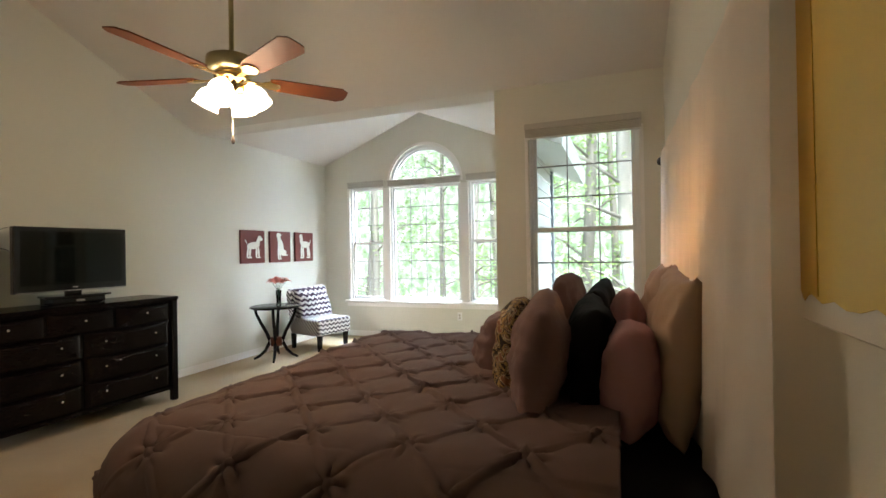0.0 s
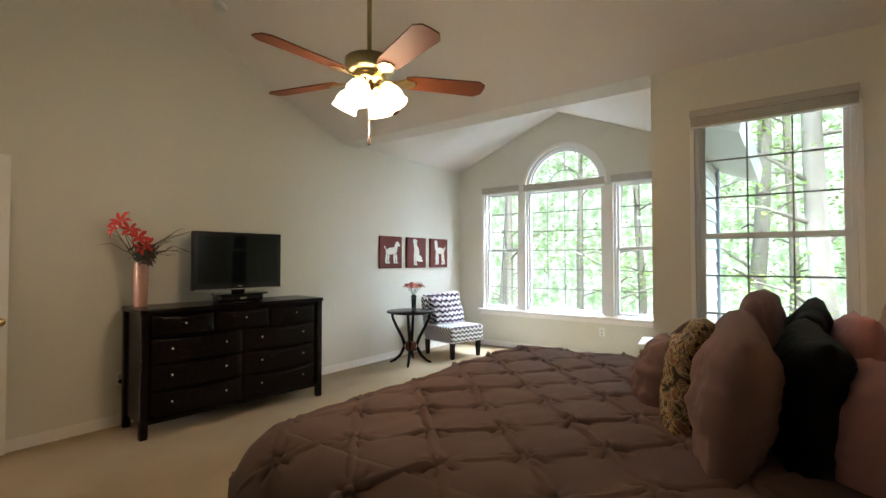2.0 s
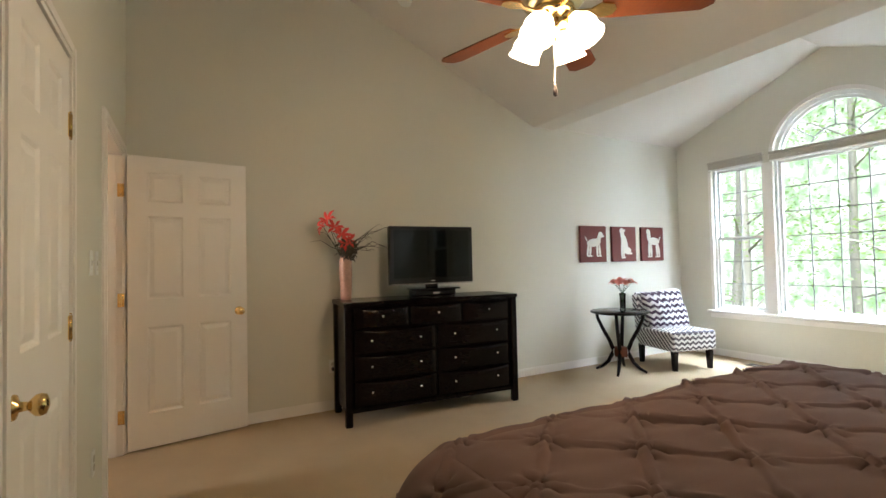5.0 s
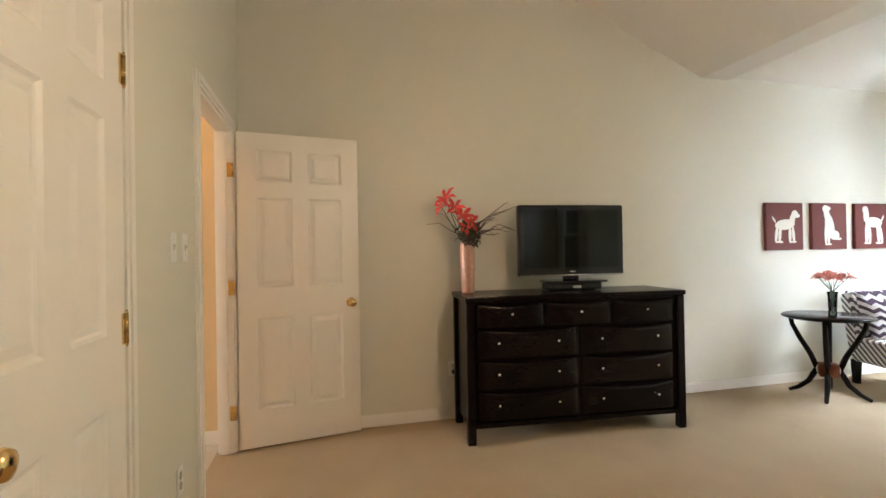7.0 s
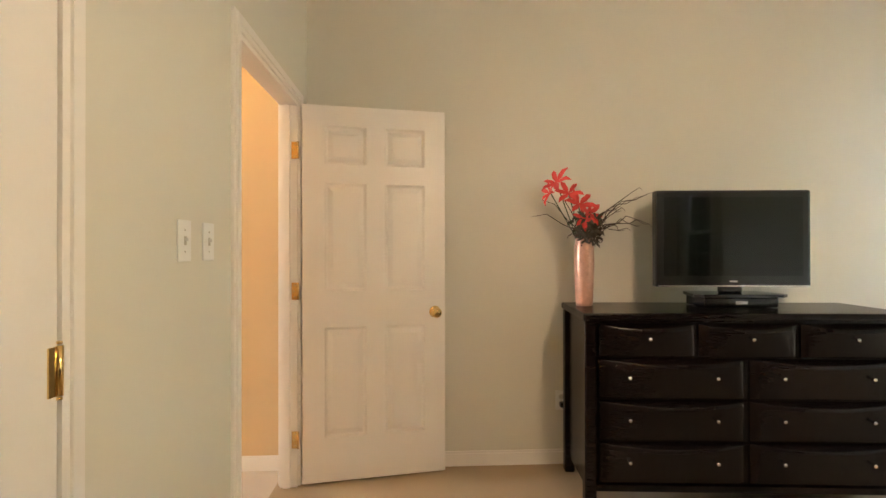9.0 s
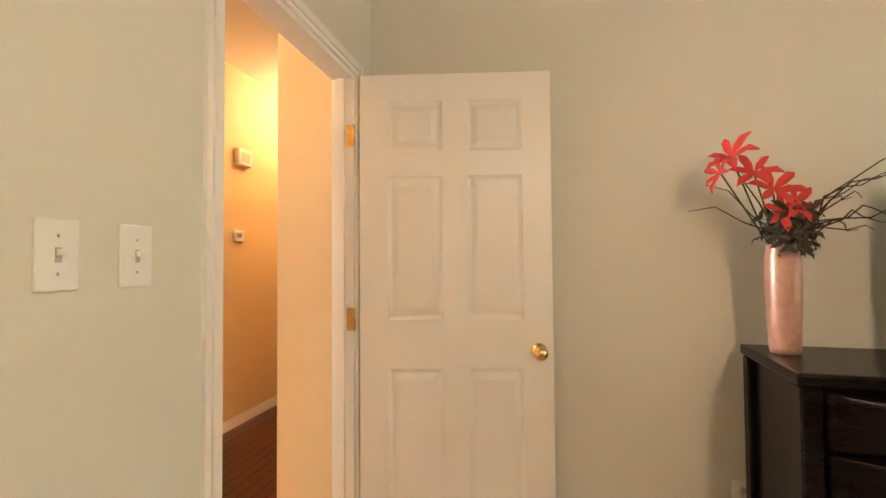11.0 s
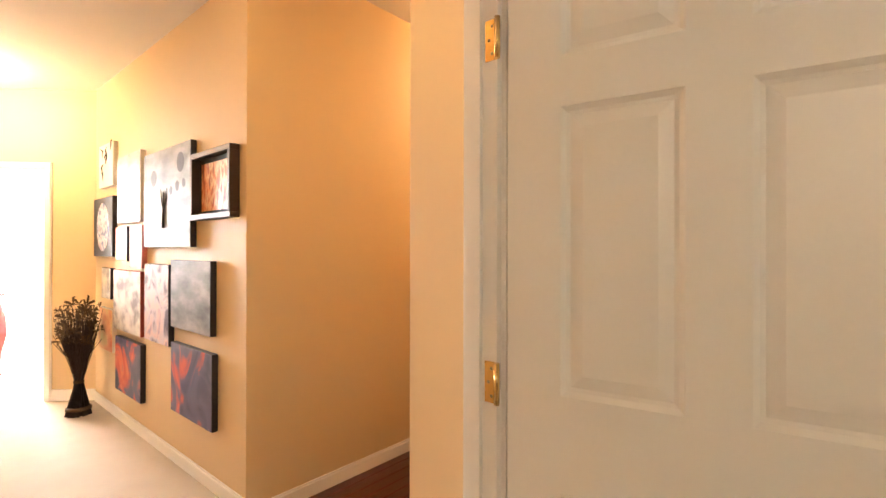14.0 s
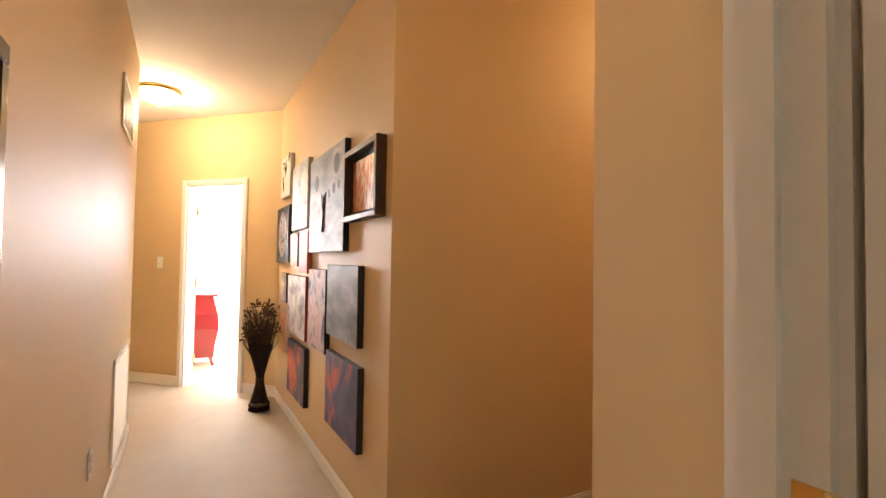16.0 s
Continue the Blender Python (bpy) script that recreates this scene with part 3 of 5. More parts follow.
part("stool", box(WL[0] - 0.09, WR[1] + 0.09, YB - 0.055, YB - 0.001, ZS - 0.035, ZS, bevel=0.006), M_WHITE, trim)
part("apron", box(WL[0] - 0.06, WR[1] + 0.06, YB - 0.014, YB - 0.001, ZS - 0.095, ZS - 0.036), M_WHITE, trim)
bm = bmesh.new()
for i in range(32):
    a0, a1 = math.pi * i / 32, math.pi * (i + 1) / 32
    prism(bm, [(CXM + r * math.cos(a), ZC + r * math.sin(a)) for r, a in ((RAD, a0), (RAD + 0.04, a0), (RAD + 0.04, a1), (RAD, a1))], "y", YB - 0.012, YB - 0.001)
part("arch_trim", bm, M_WHITE, trim)
for a, b in ((WL[0] - 0.04, WL[0]), (WL[1], WC[0]), (WC[1], WR[0]), (WR[1], WR[1] + 0.04)):
    part("mullion_trim", box(a + 0.001, b - 0.001, YB - 0.010, YB - 0.001, ZS, ZT - 0.04), M_WHITE, trim)
for a, b in ((W2[0] - 0.03, W2[0]), (W2[1], W2[1] + 0.03)):
    part("mullion_trim", box(a + 0.001, b - 0.001, YN - 0.008, YN - 0.001, W2[2], W2[3] - 0.06), M_WHITE, trim)
part("stool", box(W2[0] - 0.06, W2[1] + 0.06, YN - 0.04, YN - 0.001, W2[2] - 0.03, W2[2], bevel=0.005), M_WHITE, trim)

# ---- setting: hall, landing, far room ----
HX0, HX1, HC, NY, NX = -4.38, -3.26, 2.74, -1.70, -4.38
A0 = Vector((-4.38, -4.45, 0))
AM = Matrix.Translation(A0) @ pose(0, 0, 0, 0, 0, -45)
structure("floor_hall", prism(bmesh.new(), [(NX, -0.12), (XJ - 0.12, -0.12), (XJ - 0.12, -9.0), (-6.5, -9.0), (-6.5, NY - 0.06), (NX, NY - 0.06)], "z", -0.2, 0.0), M_HALLCARPET, "beige hall carpet, colour lightened for far-room daylight", "floor")
landing = structure("floor_landing", box(-8.0, NX, NY - 0.1, -0.47, -0.30, -0.056), M_WOODFLOOR, "dark red-brown wooden stair landing floor", "floor")
for k in range(15):
    y = NY + k * 0.083
    for x0, x1 in ((-8.0, -6.6 + 0.37 * (k % 3)), (-6.6 + 0.37 * (k % 3), NX)):
        part("plank", box(x0 + 0.0015, x1 - 0.0015, y + 0.0015, min(y + 0.0815, -0.471), -0.0555, -0.05, bevel=0.0015), M_WOODFLOOR, landing)
structure("ceiling_hall", prism(bmesh.new(), [(HX0 - 0.12, -WT), (-1.0, -WT), (-1.0, -6.6), (HX0 - 0.12, -6.6)], "z", HC, HC + 0.15), M_CEIL, "cream flat hall ceiling", "ceiling")
structure("ceiling_landing", box(-8.0, NX - 0.12, NY - 0.12, -0.35, 2.90, 3.05), M_CEIL, "cream ceiling over the stair landing", "ceiling")
bm = box(NX - 0.12, NX, -4.45, NY, 0, HC)
bx(bm, -8.0, NX - 0.12, NY - 0.12, NY, -0.32, 3.0), bx(bm, NX - 0.12, NX, NY, -0.47, HC, 3.0)
structure("wall_hall_west", bm, M_HALL, "warm cream hall wall hung with canvases")
structure("wall_hall_return", box(XW - 0.12, XW, -0.47, -WT, 0, HC), M_HALL, "short warm cream wall beside the doorway")
bm = bmesh.new()
bx(bm, -8.0, XW - 0.12, -0.47, -0.35, -0.32, 3.0), bx(bm, -8.12, -8.0, NY - 0.12, -0.35, -0.32, 3.0)
structure("wall_landing", bm, M_HALL, "warm cream wall beside the stair landing")
structure("wall_hall_east", box(HX1, HX1 + 0.12, -3.90, -WT, 0, HC), M_HALL, "satin cream hall wall with air vents")
bm = bmesh.new()
bx(bm, HX1 + 0.12, -1.0, -4.02, -3.90, 0, HC), bx(bm, -1.12, -1.0, -6.6, -4.02, 0, HC), bx(bm, -2.4, -1.0, -6.72, -6.6, 0, HC)
structure("wall_hall_turn", bm, M_HALL, "cream walls round the turn of the hall")
FD0, FD1 = 0.42, 1.10
bm = bmesh.new()
bx(bm, 0, FD0, -0.12, 0, 0, HC), bx(bm, FD1, 3.0, -0.12, 0, 0, HC), bx(bm, FD0, FD1, -0.12, 0, 2.04, HC)
w45 = structure("wall_hall_angled", bm, M_HALL, "warm yellow-cream angled wall at the hall's end")
w45.matrix_world = AM
c3 = casing("door_trim_4", FD0, FD1, 2.04, 0.0, "white trim round the far bedroom doorway")
c3.matrix_world = AM
c4 = thing("door_lining", "white far doorway lining", "door frame", kind="structure")
for a, b in ((FD0, FD0 + 0.016), (FD1 - 0.016, FD1)):
    part("jamb", box(a, b, -0.12, 0, 0, 2.04), M_WHITE, c4)
part("head", box(FD0 + 0.016, FD1 - 0.016, -0.12, 0, 2.024, 2.04), M_WHITE, c4)
c4.matrix_world = AM
d4 = leaf_door("door_3", 0.66, "white six-panel far bedroom door swung inward", (0, 0, 0.012), 0, "back", ((-0.004, -0.004), (0.02, 0.03)))
d4.matrix_world = AM @ pose(FD1 - 0.02, -0.125, 0.012, 0, 0, -38)
bm = bmesh.new()
bx(bm, -6.5, -4.6, -8.52, -8.4, 0, HC), bx(bm, -2.6, -1.0, -8.52, -8.4, 0, HC), bx(bm, -4.6, -2.6, -8.52, -8.4, 0, 0.6), bx(bm, -4.6, -2.6, -8.52, -8.4, 2.4, HC)
bx(bm, -6.5, -6.38, -8.4, -4.0, 0, HC), bx(bm, -1.12, -1.0, -8.4, -6.72, 0, HC), bx(bm, -6.38, NX - 0.12, -4.12, -4.0, 0, HC)
structure("wall_far_room", bm, M_OFFWHITE, "bright white far bedroom wall")
structure("ceiling_far_room", prism(bmesh.new(), [(-6.5, -4.0), (NX - 0.12, -4.0), (NX - 0.12, -6.6), (-1.0, -6.6), (-1.0, -8.52), (-6.5, -8.52)], "z", HC, HC + 0.15), M_CEIL, "white far bedroom ceiling", "ceiling")
skirting("baseboard_hall", [(NX, NX + 0.013, -4.45, NY), (HX1 - 0.013, HX1, -3.90, -0.14), (XW, XW + 0.013, -0.47, -0.14)], h=0.085)
skirting("baseboard_landing", [(-8.0, NX, NY, NY + 0.013)], z=-0.05, h=0.085)
b45 = thing("baseboard_angled", "white painted skirting board on the angled wall", "baseboard", kind="structure")
part("board", box(0, FD0 - 0.06, 0, 0.013, 0, 0.10), M_WHITE, b45)
part("board", box(FD1 + 0.06, 3.0, 0, 0.013, 0, 0.10), M_WHITE, b45)
b45.matrix_world = AM

# ---- outdoors ----
structure("ground", box(-300, 300, 6.8, 400, -3.4, -3.2), M_GROUND, "leafy woodland floor beyond the house", "ground")
# Self-lit sheet behind the trees; its glow also lights the room.
structure("backdrop", prism(bmesh.new(), [(-26, 12), (-20, 30), (20, 34), (28, 16), (28.4, 16.2), (20.2, 34.4), (-20.2, 30.4), (-26.4, 12.2)], "z", -6, 26), M_BACK, "glowing sheet coloured as hazy spring woods, standing in for daylight", "backdrop")


def tree(at, h, r, lean, seed, crown):
    rnd = random.Random(seed)
    t = thing("tree", "slender grey-barked tree in bright spring leaf", "tree", at, group="trees outside the windows")
    bm = bmesh.new()
    pts = [(lean * (k / 8) ** 1.5 + 0.12 * math.sin(k + seed), 0.1 * math.cos(k * 1.3 + seed), h * k / 8) for k in range(9)]
    tube(bm, pts, [r * (1 - 0.085 * k) for k in range(9)], 10)
    tips = []
    for k in range(16):
        f = rnd.uniform(0.25, 0.98)
        i = int(f * 8)
        p = Vector(pts[i]).lerp(Vector(pts[min(i + 1, 8)]), f * 8 - i)
        a, ln = rnd.uniform(0, 6.28), crown * rnd.uniform(0.5, 1.1)
        q = p + Vector((math.cos(a) * ln, math.sin(a) * ln, ln * rnd.uniform(0.0, 0.6)))
        mid = p.lerp(q, 0.5) + Vector((0, 0, 0.12))
        tube(bm, [p, mid, q], [r * 0.22, r * 0.14, r * 0.05], 5)
        tips += [q, mid, mid.lerp(q, 0.5)]
    part("trunk", bm, M_BARK, t)
    verts, faces = [], []
    for c in tips:
        for k in range(60):
            p = c + Vector((rnd.gauss(0, 0.55), rnd.gauss(0, 0.55), rnd.gauss(0, 0.28)))
            s, a, b = rnd.uniform(0.025, 0.06), rnd.uniform(0, 6.28), rnd.uniform(-0.6, 0.6)
            u = Vector((math.cos(a), math.sin(a), b)) * s
            v = Vector((-math.sin(a), math.cos(a), rnd.uniform(-0.7, 0.7))) * s * 0.6
            n = len(verts)
            verts += [p - u, p - v, p + u, p + v]
            faces.append((n, n + 1, n + 2, n + 3))
    me = bpy.data.meshes.new("crown")
    me.from_pydata(verts, [], faces)
    me.materials.append(LEAF[seed % 3])
    c = new("crown", me)
    c.parent = t
    return t


for i, (x, y, r, ln) in enumerate(((-3.4, 11.5, 0.16, 0.6), (-5.2, 14.5, 0.13, -0.3), (-1.9, 14.0, 0.12, 0.2), (-0.6, 12.5, 0.20, 0.3), (-7.2, 13.0, 0.15, 0.4), (-4.4, 18.0, 0.18, 0.0), (0.42, 9.2, 0.20, 0.1), (1.9, 12.0, 0.16, -0.3), (-9.5, 17.0, 0.2, 0.3), (-2.6, 20.0, 0.2, -0.2), (3.4, 15.0, 0.2, 0.2), (0.0, 17.0, 0.16, 0.2))):
    tree((x, y, -3.3), 11.5 + (i % 4), r, ln, i + 1, 1.7 + 0.2 * (i % 3))

ext = thing("house_corner", "white sided outer wall of the alcove with a deep white eave", "house wall", kind="structure")
for k in range(40):
    z = -3.2 + k * 0.15
    if z < 2.7:
        part("siding_board", prism(bmesh.new(), [(XA + 0.121, z), (XA + 0.150, z), (XA + 0.132, z + 0.15), (XA + 0.121, z + 0.15)], "y", YN + 0.16, YB + 0.14), M_SIDING, ext)
part("eave", prism(bmesh.new(), [(XA + 0.13, 2.42), (XA + 0.55, 2.25), (XA + 0.58, 2.42), (XA + 0.13, 2.62)], "y", YN + 0.2, YB + 0.5), M_SIDING, ext, "white boxed eave")
part("corner_board", box(XA + 0.121, XA + 0.17, YB + 0.02, YB + 0.15, -3.2, 2.4), M_SHUTTER, ext, "slate corner board")

# ---- bed ----
BX0, BX1, BY0, BY1, BZ, RD = -1.64, 0.20, 0.85, 3.12, 0.735, 0.27
bed = thing("bed", "king bed on a dark base against the curtained wall", "bed", (0, 0, 0))
part("base", box(-1.50, 0.46, 1.02, 2.95, 0.02, 0.30, bevel=0.01), M_BLACKCLOTH, bed, "black box spring base")
part("mattress", box(-1.52, 0.47, 0.98, 2.97, 0.302, 0.655, bevel=0.06, seg=4), M_BLACKCLOTH, bed, "mattress in a black fitted sheet")
for x, y in ((-1.42, 1.1), (-1.42, 2.85), (0.38, 1.1), (0.38, 2.85)):
    part("leg", box(x - 0.03, x + 0.03, y - 0.03, y + 0.03, 0, 0.02), M_ESPRESSO, bed)


def pleat(s, t):
    """Pinch-pleat relief: a lattice of pinched knots with puffed diamonds and creases that run out of each knot."""
    a, b = (s + t * 0.98) / 0.36, (s - t * 0.98) / 0.36
    fa, fb = a - math.floor(a), b - math.floor(b)
    puff = 0.008 * (math.sin(math.pi * fa) * math.sin(math.pi * fb)) ** 0.7
    da, db = min(fa, 1 - fa), min(fb, 1 - fb)
    var = 0.65 + 0.7 * noise.noise(Vector((s * 3.1, t * 3.1, 7.0)))
    crease = 0.021 * var * (math.exp(-(da / 0.028) ** 2) + math.exp(-(db / 0.028) ** 2))
    r = math.hypot(da, db) * 0.36
    ia, ib = round(a), round(b)
    th = math.atan2(b - ib, a - ia)
    star = 0.010 * math.cos(7 * th + ia * 1.7 + ib) * math.exp(-((r - 0.05) / 0.045) ** 2)
    knot = 0.003 * math.exp(-(r / 0.010) ** 2) - 0.005 * math.exp(-((r - 0.018) / 0.022) ** 2)
    w = noise.noise(Vector((s * 4, t * 4, 1.3))) * 0.012 + noise.noise(Vector((s * 16, t * 7, 4.0))) * 0.005
    return puff + crease + star + knot + w


def drape():
    n, m = 300, 430
    s0, s1, t0, t1 = BX0 - 0.42, BX1, BY0 - 0.42, BY1 + 0.42
    verts, faces = [], []
    for i in range(n + 1):
        for j in range(m + 1):
            s, t = s0 + (s1 - s0) * i / n, t0 + (t1 - t0) * j / m
            ds = min(0, s - (BX0 + RD))
            dt = min(0, t - (BY0 + RD)) + max(0, t - (BY1 - RD))
            d = math.hypot(ds, dt)
            base = Vector((max(s, BX0 + RD), min(max(t, BY0 + RD), BY1 - RD), 0))
            out = Vector((ds, dt, 0)).normalized() if d > 1e-6 else Vector((0, 0, 0))
            if d < RD * math.pi / 2:
                h, z = RD * math.sin(d / RD), BZ - RD * (1 - math.cos(d / RD))
                nv = out * math.sin(d / RD) + Vector((0, 0, math.cos(d / RD)))
            else:
                h, z, nv = RD + 0.04 * math.sin(s * 9 + t * 11) * min(1, (d - RD * 1.57) / 0.2), BZ - RD - (d - RD * math.pi / 2), out
            sag = 0.02 * math.sin(1.4 * s + 0.6) * math.sin(1.1 * t)
            p = base + out * h + Vector((0, 0, max(z, 0.03) + sag * (1 if d < 0.1 else 0.3))) + nv * pleat(s + 0.05, t)
            verts.append(p)
    for i in range(n):
        for j in range(m):
            k = i * (m + 1) + j
            faces.append((k, k + 1, k + m + 2, k + m + 1))
    me = bpy.data.meshes.new("comforter")
    me.from_pydata(verts, [], faces)
    me.polygons.foreach_set("use_smooth", [True] * len(faces))
    me.materials.append(M_COMFORT)
    ob = new("comforter", me)
    sm = ob.modifiers.new("thickness", "SOLIDIFY")
    sm.thickness, sm.offset = 0.012, -1
    return tagged(ob, "taupe pinch-pleated comforter draped over the bed", "comforter")


drape()


def cushion(name, w, h, th, mat, label, m, seed, ears=False):
    """A stuffed cushion: w across y, h up, th thick along x, pinched at its corners, softly creased."""
    n = 36
    verts, faces = [], []
    for side in (1, -1):
        for i in range(n + 1):
            for j in range(n + 1):
                u, v = 2 * i / n - 1, 2 * j / n - 1
                f = max(0.0, (1 - u ** 2)) ** 0.34 * max(0.0, (1 - v ** 2)) ** 0.42
                pin = 1 - (0.08 * (1 - v * v) * u ** 4 if ears else 0.03 * v * v * u * u)
                pin2 = 1 - (0.09 * (1 - u * u) * max(v, 0) ** 4 if ears else 0.03 * u * u * max(v, 0) ** 2)
                cr = noise.noise(Vector((u * 2.2 + seed, v * 2.2, seed * 3.1))) * 0.03 + noise.noise(Vector((u * 7 + seed, v * 4, seed))) * 0.016 + noise.noise(Vector((u * 3 + v * 9, v * 5 - u * 8, seed * 2.3))) * 0.009
                edge = (abs(u) ** 6 + abs(v) ** 6)
                ruff = 0.004 * math.sin(17 * (u - v) + seed) * edge * 0.6
                x = side * (th / 2 * f + cr * f) + ruff + noise.noise(Vector((u * 1.3, v * 1.3, seed * 1.7))) * 0.018
                sl = 0.04 * math.sin(u * 2 + seed) * (v + 1)
                verts.append((x, u * w / 2 * pin, (v + 1) * h / 2 * pin2 - 0.02 * (1 - v) * (1 - abs(u)) + sl * 0.25))
        o = 0 if side > 0 else (n + 1) ** 2
        for i in range(n):
            for j in range(n):
                k = o + i * (n + 1) + j
                q = (k, k + n + 1, k + n + 2, k + 1)
                faces.append(q if side > 0 else q[::-1])
    me = bpy.data.meshes.new(name)
    me.from_pydata(verts, [], faces)
    me.polygons.foreach_set("use_smooth", [True] * len(faces))
    bm = bmesh.new()
    bm.from_mesh(me)
    bmesh.ops.remove_doubles(bm, verts=bm.verts, dist=0.0005)
    bm.to_mesh(me)
    bm.free()
    me.materials.append(mat)
    ob = new(name, me)
    ob.matrix_world = m
    return tagged(ob, label, "pillow", "pillows on the bed")


ZB = 0.655
for y, s in ((1.83, 1), (2.52, 2)):
    cushion("euro_pillow", 0.68, 0.60, 0.19, M_KHAKI, "large khaki cotton euro sham leaning on the curtain", pose(0.39, y, ZB, 0, 5, 0), s, True)
cushion("pillow", 0.56, 0.39, 0.25, M_PINK, "dusty pink cotton pillow standing on edge", pose(0.22, 1.79, ZB, 0, 4, 0), 3)
cushion("pillow", 0.62, 0.48, 0.17, M_PINK, "dusty pink cotton pillow standing behind others", pose(0.20, 2.36, ZB, 0, 7, 0), 4)
cushion("pillow", 0.60, 0.47, 0.22, M_BLACKCLOTH, "black cotton pillow with a loose ruffled edge", pose(0.05, 1.86, ZB, 0, 7, 4), 5)
cushion("pillow", 0.60, 0.50, 0.18, M_BLACKCLOTH, "black cotton pillow with a loose ruffled edge", pose(0.05, 2.50, ZB, 0, 8, -3), 6)
cushion("pillow", 0.60, 0.44, 0.20, M_MAUVE, "mauve pleated sham standing on the comforter", pose(-0.13, 1.71, ZB + 0.055, 0, 8, 5), 7)
cushion("pillow", 0.60, 0.46, 0.18, M_MAUVE, "mauve pleated sham standing beside its twin", pose(-0.11, 2.48, ZB + 0.07, 0, 8, -4), 8)
cushion("throw_pillow", 0.46, 0.40, 0.16, M_PRINT, "square throw pillow in a black, gold and cream print", pose(-0.29, 1.91, ZB + 0.065, 0, 12, 8), 9)
cushion("throw_pillow", 0.46, 0.29, 0.19, M_MAUVE, "small mauve-grey throw pillow leaning on the printed one", pose(-0.45, 2.18, ZB + 0.07, 0, 18, 14), 10)

# ---- curtain wall ----
rod = thing("curtain_rod", "dark metal curtain rod with a round finial", "curtain rod")
part("pole", tube(bmesh.new(), [(0.485, 0.70, 1.90), (0.485, 3.16, 1.90)], 0.010, 10), M_STEM, rod)
part("finial", lathe(bmesh.new(), [(0.001, -0.03), (0.022, -0.02), (0.03, 0), (0.022, 0.02), (0.001, 0.03)], 14, pose(0.485, 3.18, 1.90, 90, 0, 0)), M_STEM, rod)
for y in (0.8, 1.95, 3.08):
    part("bracket", box(0.485, XE, y - 0.006, y + 0.006, 1.884, 1.896), M_STEM, rod)
cw = thing("curtain", "sheer white voile curtain hung behind the bed", "curtain")
verts, faces = [], []
NU, NV = 260, 24
for i in range(NU + 1):
    y = 0.80 + 2.30 * i / NU
    for j in range(NV + 1):
        v = j / NV
        amp = 0.004 + 0.016 * v
        x = 0.485 - 0.016 + amp * (math.sin(y * 17 + 1.5 * math.sin(y * 4)) * 0.7 + 0.3 * math.sin(y * 39 + math.sin(y * 9))) - 0.03 * v
        verts.append((min(x, 0.53), y + 0.01 * math.sin(v * 6 + y * 8), 1.925 - 1.90 * v))
for i in range(NU):
    for j in range(NV):
        k = i * (NV + 1) + j
        faces.append((k, k + 1, k + NV + 2, k + NV + 1))
me = bpy.data.meshes.new("panel")
me.from_pydata(verts, [], faces)
me.polygons.foreach_set("use_smooth", [True] * len(faces))
me.materials.append(M_CURTAIN)
pn = new("panel", me)
pn.parent = cw
st = thing("string_lights", "string of small warm fairy bulbs behind the curtain", "string lights")
rl = random.Random(4)
wire = [(0.545, 1.50 + 0.10 * k, 1.50 + 0.16 * math.sin(k * 1.9) - 0.02 * k) for k in range(15)]
part("wire", tube(bmesh.new(), wire, 0.002, 5), M_GREENSTEM, st)
for p in wire:
    part("bulb", lathe(bmesh.new(), [(0.0005, -0.008), (0.004, -0.005), (0.005, 0), (0.003, 0.008), (0.0005, 0.01)], 8, Matrix.Translation((p[0] - 0.006, p[1], p[2]))), M_FAIRY, st)
pt = thing("canvas_painting", "unframed yellow abstract canvas with a bare ragged edge", "painting")
part("canvas", box(XE - 0.036, XE - 0.001, 0.20, 0.85, 1.195, 2.08, bevel=0.003), M_CANVAS, pt)
rp = random.Random(8)
edge = [(0.22, 2.07), (0.84, 2.07)] + [(0.84 - 0.62 * k / 14, 1.24 + rp.uniform(-0.008, 0.007)) for k in range(15)]
part("paint_field", prism(bmesh.new(), edge, "x", XE - 0.0375, XE - 0.0362), M_YELLOW, pt)
part("paint_band", prism(bmesh.new(), [(0.775, 2.065), (0.842, 2.065), (0.843, 1.25), (0.825, 1.232), (0.80, 1.25), (0.765, 1.245)], "x", XE - 0.039, XE - 0.0377), M_AMBER, pt, "amber brushed band")

# ---- ceiling fan ----
FX, FY, FB = -1.70, 1.72, 2.27
fan = thing("ceiling_fan", "brass ceiling fan with five wooden blades and four lit glass shades", "ceiling fan", (FX, FY, 0))
zc = ceil_at(FY)
part("canopy", lathe(bmesh.new(), [(0.07, zc + 0.02), (0.07, zc - 0.05), (0.05, zc - 0.08), (0.02, zc - 0.10)], 24), M_OLDBRASS, fan)
part("downrod", tube(bmesh.new(), [(0, 0, FB + 0.12), (0, 0, zc - 0.06)], 0.013, 12), M_OLDBRASS, fan)
part("motor", lathe(bmesh.new(), [(0.03, FB + 0.125), (0.10, FB + 0.11), (0.125, FB + 0.098), (0.128, FB + 0.045), (0.11, FB + 0.028), (0.05, FB + 0.02)], 32), M_OLDBRASS, fan)
part("flywheel", lathe(bmesh.new(), [(0.05, FB + 0.025), (0.085, FB + 0.015), (0.09, FB - 0.005), (0.07, FB - 0.02), (0.045, FB - 0.03), (0.06, FB - 0.05), (0.06, FB - 0.075), (0.03, FB - 0.09)], 28), M_BRASS, fan, "polished brass hub")
